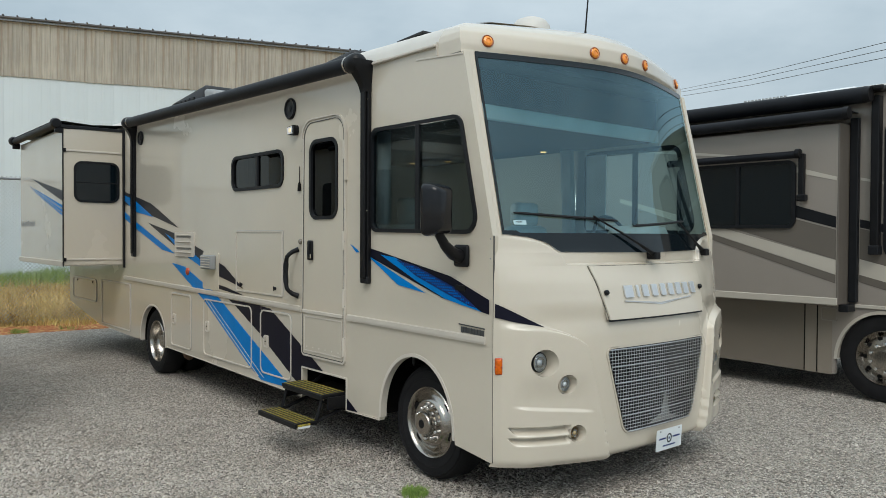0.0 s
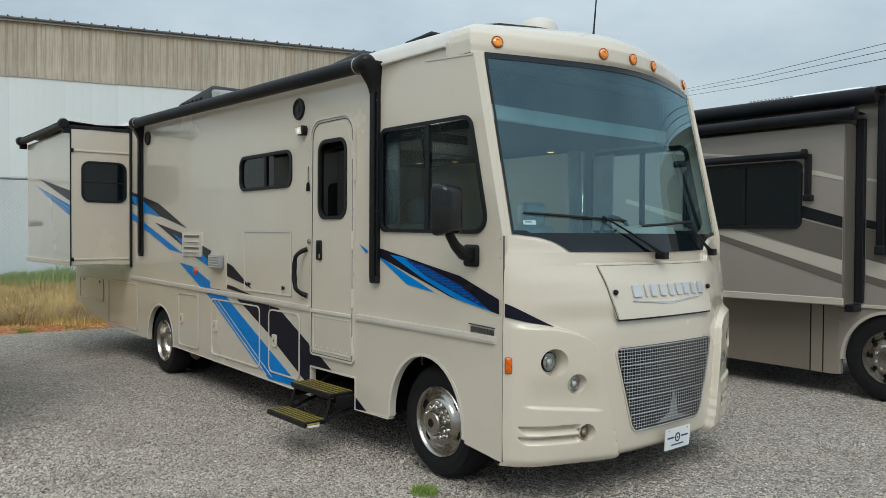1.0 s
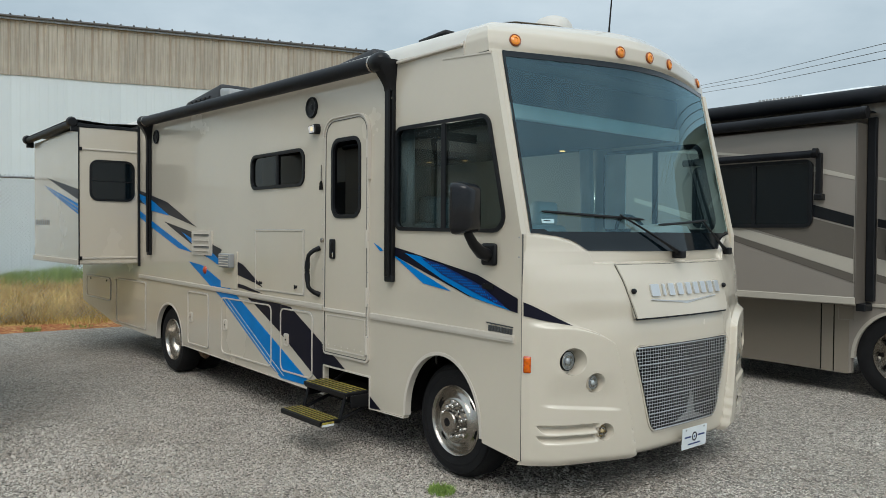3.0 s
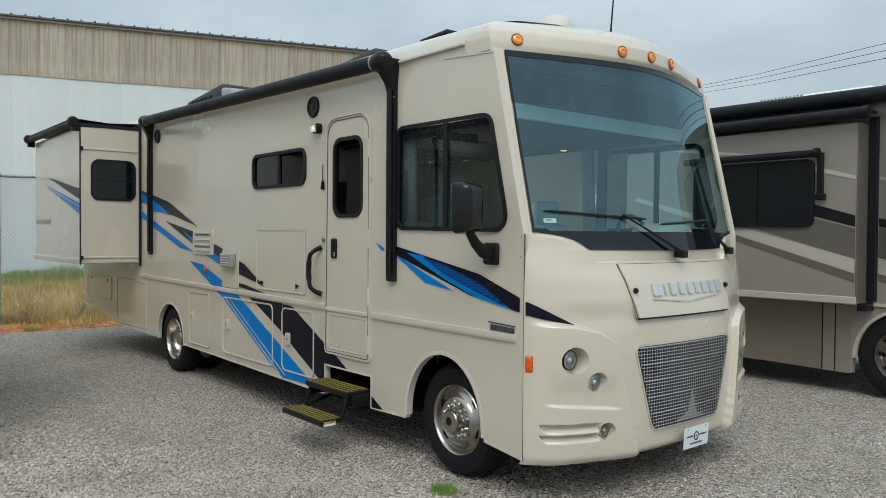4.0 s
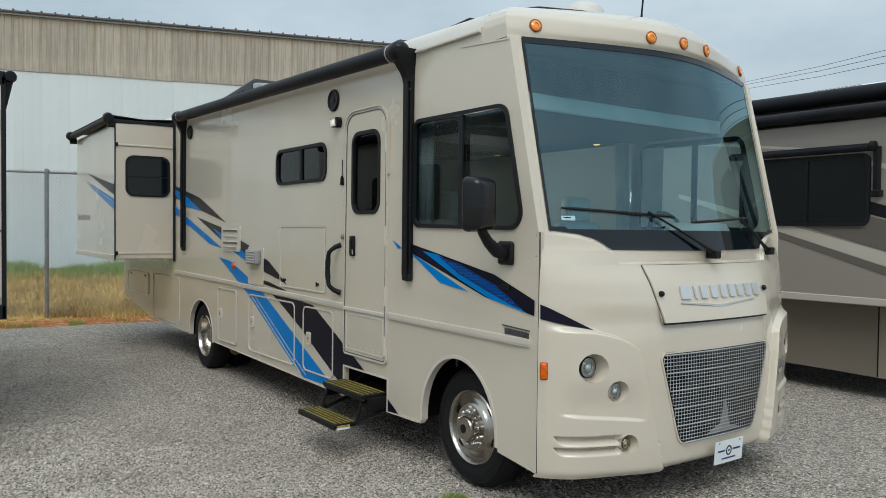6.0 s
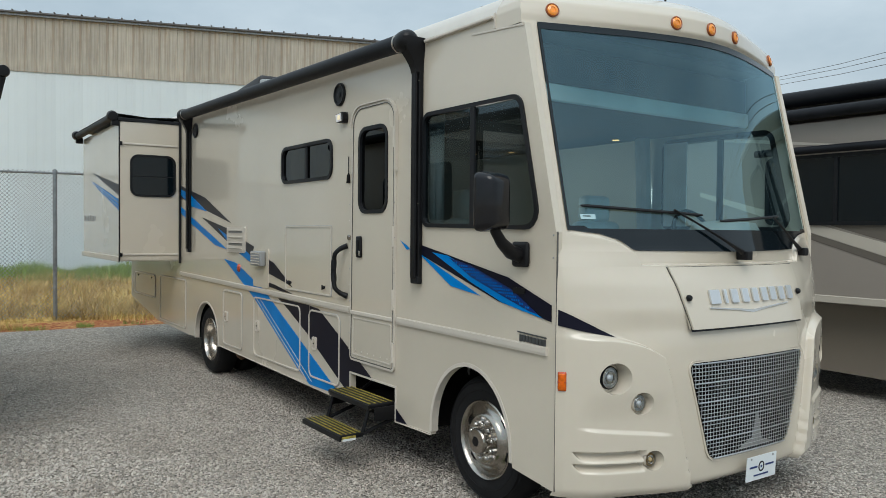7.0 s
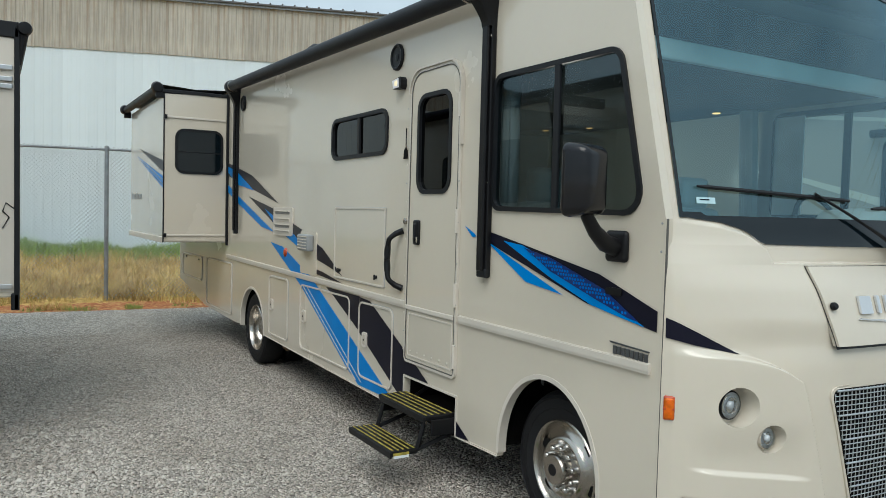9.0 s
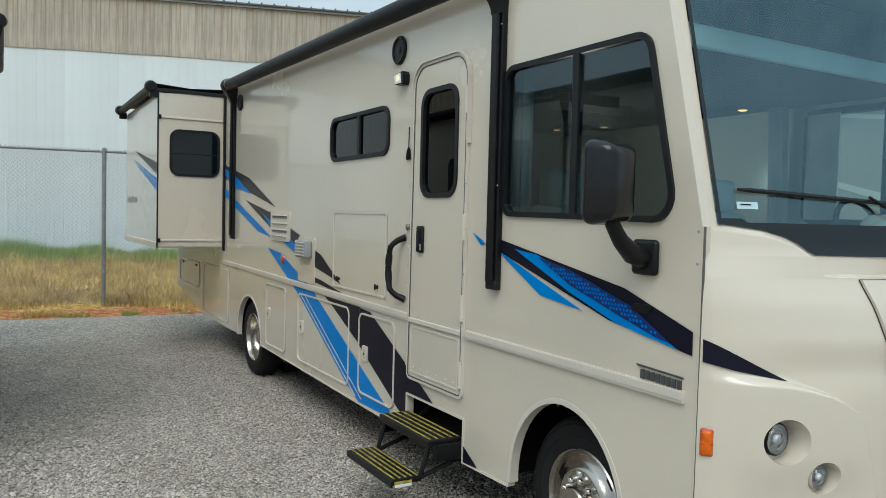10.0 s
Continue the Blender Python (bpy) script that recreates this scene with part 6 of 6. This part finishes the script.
# ---- overhead cables ----
E0 = Vector((4.34, -3.335, 1.77))
for za, zb in ((0.1925, 0.2558), (0.189, 0.2462), (0.1835, 0.2358)):
    p1 = E0 + 62 * Vector((-0.569, 0.884, za))
    p2 = E0 + 32 * Vector((-0.397, 1.0907, zb))
    d = p2 - p1
    bm = tube(nb(), [p1 - d * 1.2, p1, p1 + d * 0.5 - Vector((0, 0, 0.12)), p2, p2 + d * 1.5 + Vector((0, 0, 0.6))], 0.014, 5)
    tagged(part("overhead_cable", bm, GASKET), "thin dark overhead power cable against the sky", "cable", "overhead cables")

# ---- grass, stones and weeds ----
def blade_mesh(name, spots, mat, label, cat):
    """Bent tapering blades: (x, y, z, height, width, lean)."""
    vs, fs = [], []
    rng = random.Random(5)
    for x, y, z, h, w, lean in spots:
        a = rng.uniform(0, 6.283)
        ca, sa = math.cos(a), math.sin(a)
        b = rng.uniform(0, 6.283)
        lx, ly = lean * h * math.cos(b), lean * h * math.sin(b)
        n = len(vs)
        vs += [(x - ca * w, y - sa * w, z), (x + ca * w, y + sa * w, z), (x + lx * 0.35 - ca * w * 0.7, y + ly * 0.35 - sa * w * 0.7, z + h * 0.55), (x + lx * 0.35 + ca * w * 0.7, y + ly * 0.35 + sa * w * 0.7, z + h * 0.55), (x + lx, y + ly, z + h * (1 - 0.25 * lean))]
        fs += [(n, n + 1, n + 3, n + 2), (n + 2, n + 3, n + 4)]
    me = bpy.data.meshes.new(name)
    me.from_pydata(vs, [], fs)
    me.materials.append(mat)
    return tagged(new(name, me), label, cat, kind="stuff")


rng = random.Random(11)
spots, green = [], []
for _ in range(80000):
    x = -10.9 - 21.0 * rng.random() ** 1.4
    y = rng.uniform(-9, 5) if x > -16 else rng.uniform(-13, 9)
    clump = noise.noise(Vector((x * 0.7, y * 0.7, 0)))
    if x > -12.1 and clump < 0.12:
        continue
    h = rng.uniform(0.06, 0.30) * (1 + 1.4 * clump) * (0.5 if x > -12.0 else 1.0)
    if noise.noise(Vector((x * 1.7, y * 1.7, 4.0))) < -0.28 and rng.random() < 0.7:
        continue
    spots.append((x, y, -0.03, max(0.05, h), rng.uniform(0.003, 0.008) * (1 + (-x - 11) * 0.05), rng.uniform(0.2, 1.1)))
blade_mesh("dry_grass", spots, STRAW, "patchy dry straw-coloured grass behind the yard", "grass")
for _ in range(26000):
    v = rng.uniform(-17, 14)
    q = BM @ Vector((rng.uniform(0.2, 2.2) if rng.random() < 0.85 else rng.uniform(0.2, 5.0), v, 0))
    cl_ = noise.noise(Vector((v * 0.8, 3.3, 0)))
    green.append((q.x, q.y, -0.03, rng.uniform(0.2, 0.62) * (1 + 0.9 * cl_), rng.uniform(0.006, 0.014), rng.uniform(0.1, 0.6)))
for cx, cy, r, n, h in ((0.28, -0.17, 0.09, 500, 0.075), (-10.75, -0.45, 0.16, 160, 0.12), (-10.8, -1.3, 0.3, 180, 0.09), (-10.9, -2.0, 0.2, 80, 0.08), (-10.8, 0.4, 0.2, 60, 0.1)):
    for _ in range(n):
        a, d = rng.uniform(0, 6.283), r * rng.random() ** 0.6
        green.append((cx + d * math.cos(a), cy + d * math.sin(a), -0.005, rng.uniform(0.4, 1.0) * h, rng.uniform(0.002, 0.005), rng.uniform(0.2, 0.9)))
blade_mesh("green_grass", green, GREENG, "tall green grass and weeds along the wall and yard edge", "grass")

vs, fs = [], []
for _ in range(240000):
    d = 1.2 + 10.5 * rng.random() ** 1.15
    a = radians(rng.uniform(128, 205)) if rng.random() < 0.72 else radians(rng.uniform(70, 135))
    x, y = 3.6 + d * math.cos(a), -3.0 + d * math.sin(a)
    if x < -10.3 or (y > 0.3 and x < 1.0 and rng.random() < 0.6):
        continue
    s = rng.uniform(0.0045, 0.0105) * (1.5 if rng.random() < 0.12 else 1)
    s *= 1.0 + 0.45 * min(1.0, max(0.0, -0.9 - y)) * (0.6 + 0.8 * noise.noise(Vector((x * 0.8, y * 0.8, 7.0))))
    n = len(vs)
    ax = [s * rng.uniform(0.6, 1.3), s * rng.uniform(0.6, 1.2), s * rng.uniform(0.7, 1.25)]
    r = rng.uniform(0, 6.283)
    c_, s_ = math.cos(r), math.sin(r)
    tx, ty = rng.uniform(-0.55, 0.55), rng.uniform(-0.55, 0.55)
    for px, py, pz in ((1, 0.2, 0), (0.1, 1, 0.2), (-1, -0.2, 0.1), (-0.1, -1, 0), (0.45, 0.1, 0.85), (-0.5, 0.2, 0.75), (0, 0, -0.5)):
        ux, uy = px * ax[0], py * ax[1]
        vs.append((x + ux * c_ - uy * s_, y + ux * s_ + uy * c_, 0.004 + pz * ax[2] + tx * ux + ty * uy))
    fs += [(n, n + 1, n + 4), (n + 1, n + 5, n + 4), (n + 1, n + 2, n + 5), (n + 2, n + 3, n + 5), (n + 3, n + 4, n + 5), (n + 3, n, n + 4)]
me = bpy.data.meshes.new("loose_stones")
me.from_pydata(vs, [], fs)
me.materials.append(STONES)
tagged(new("loose_stones", me), "loose grey and white crushed stones on the yard", "stones", kind="stuff")
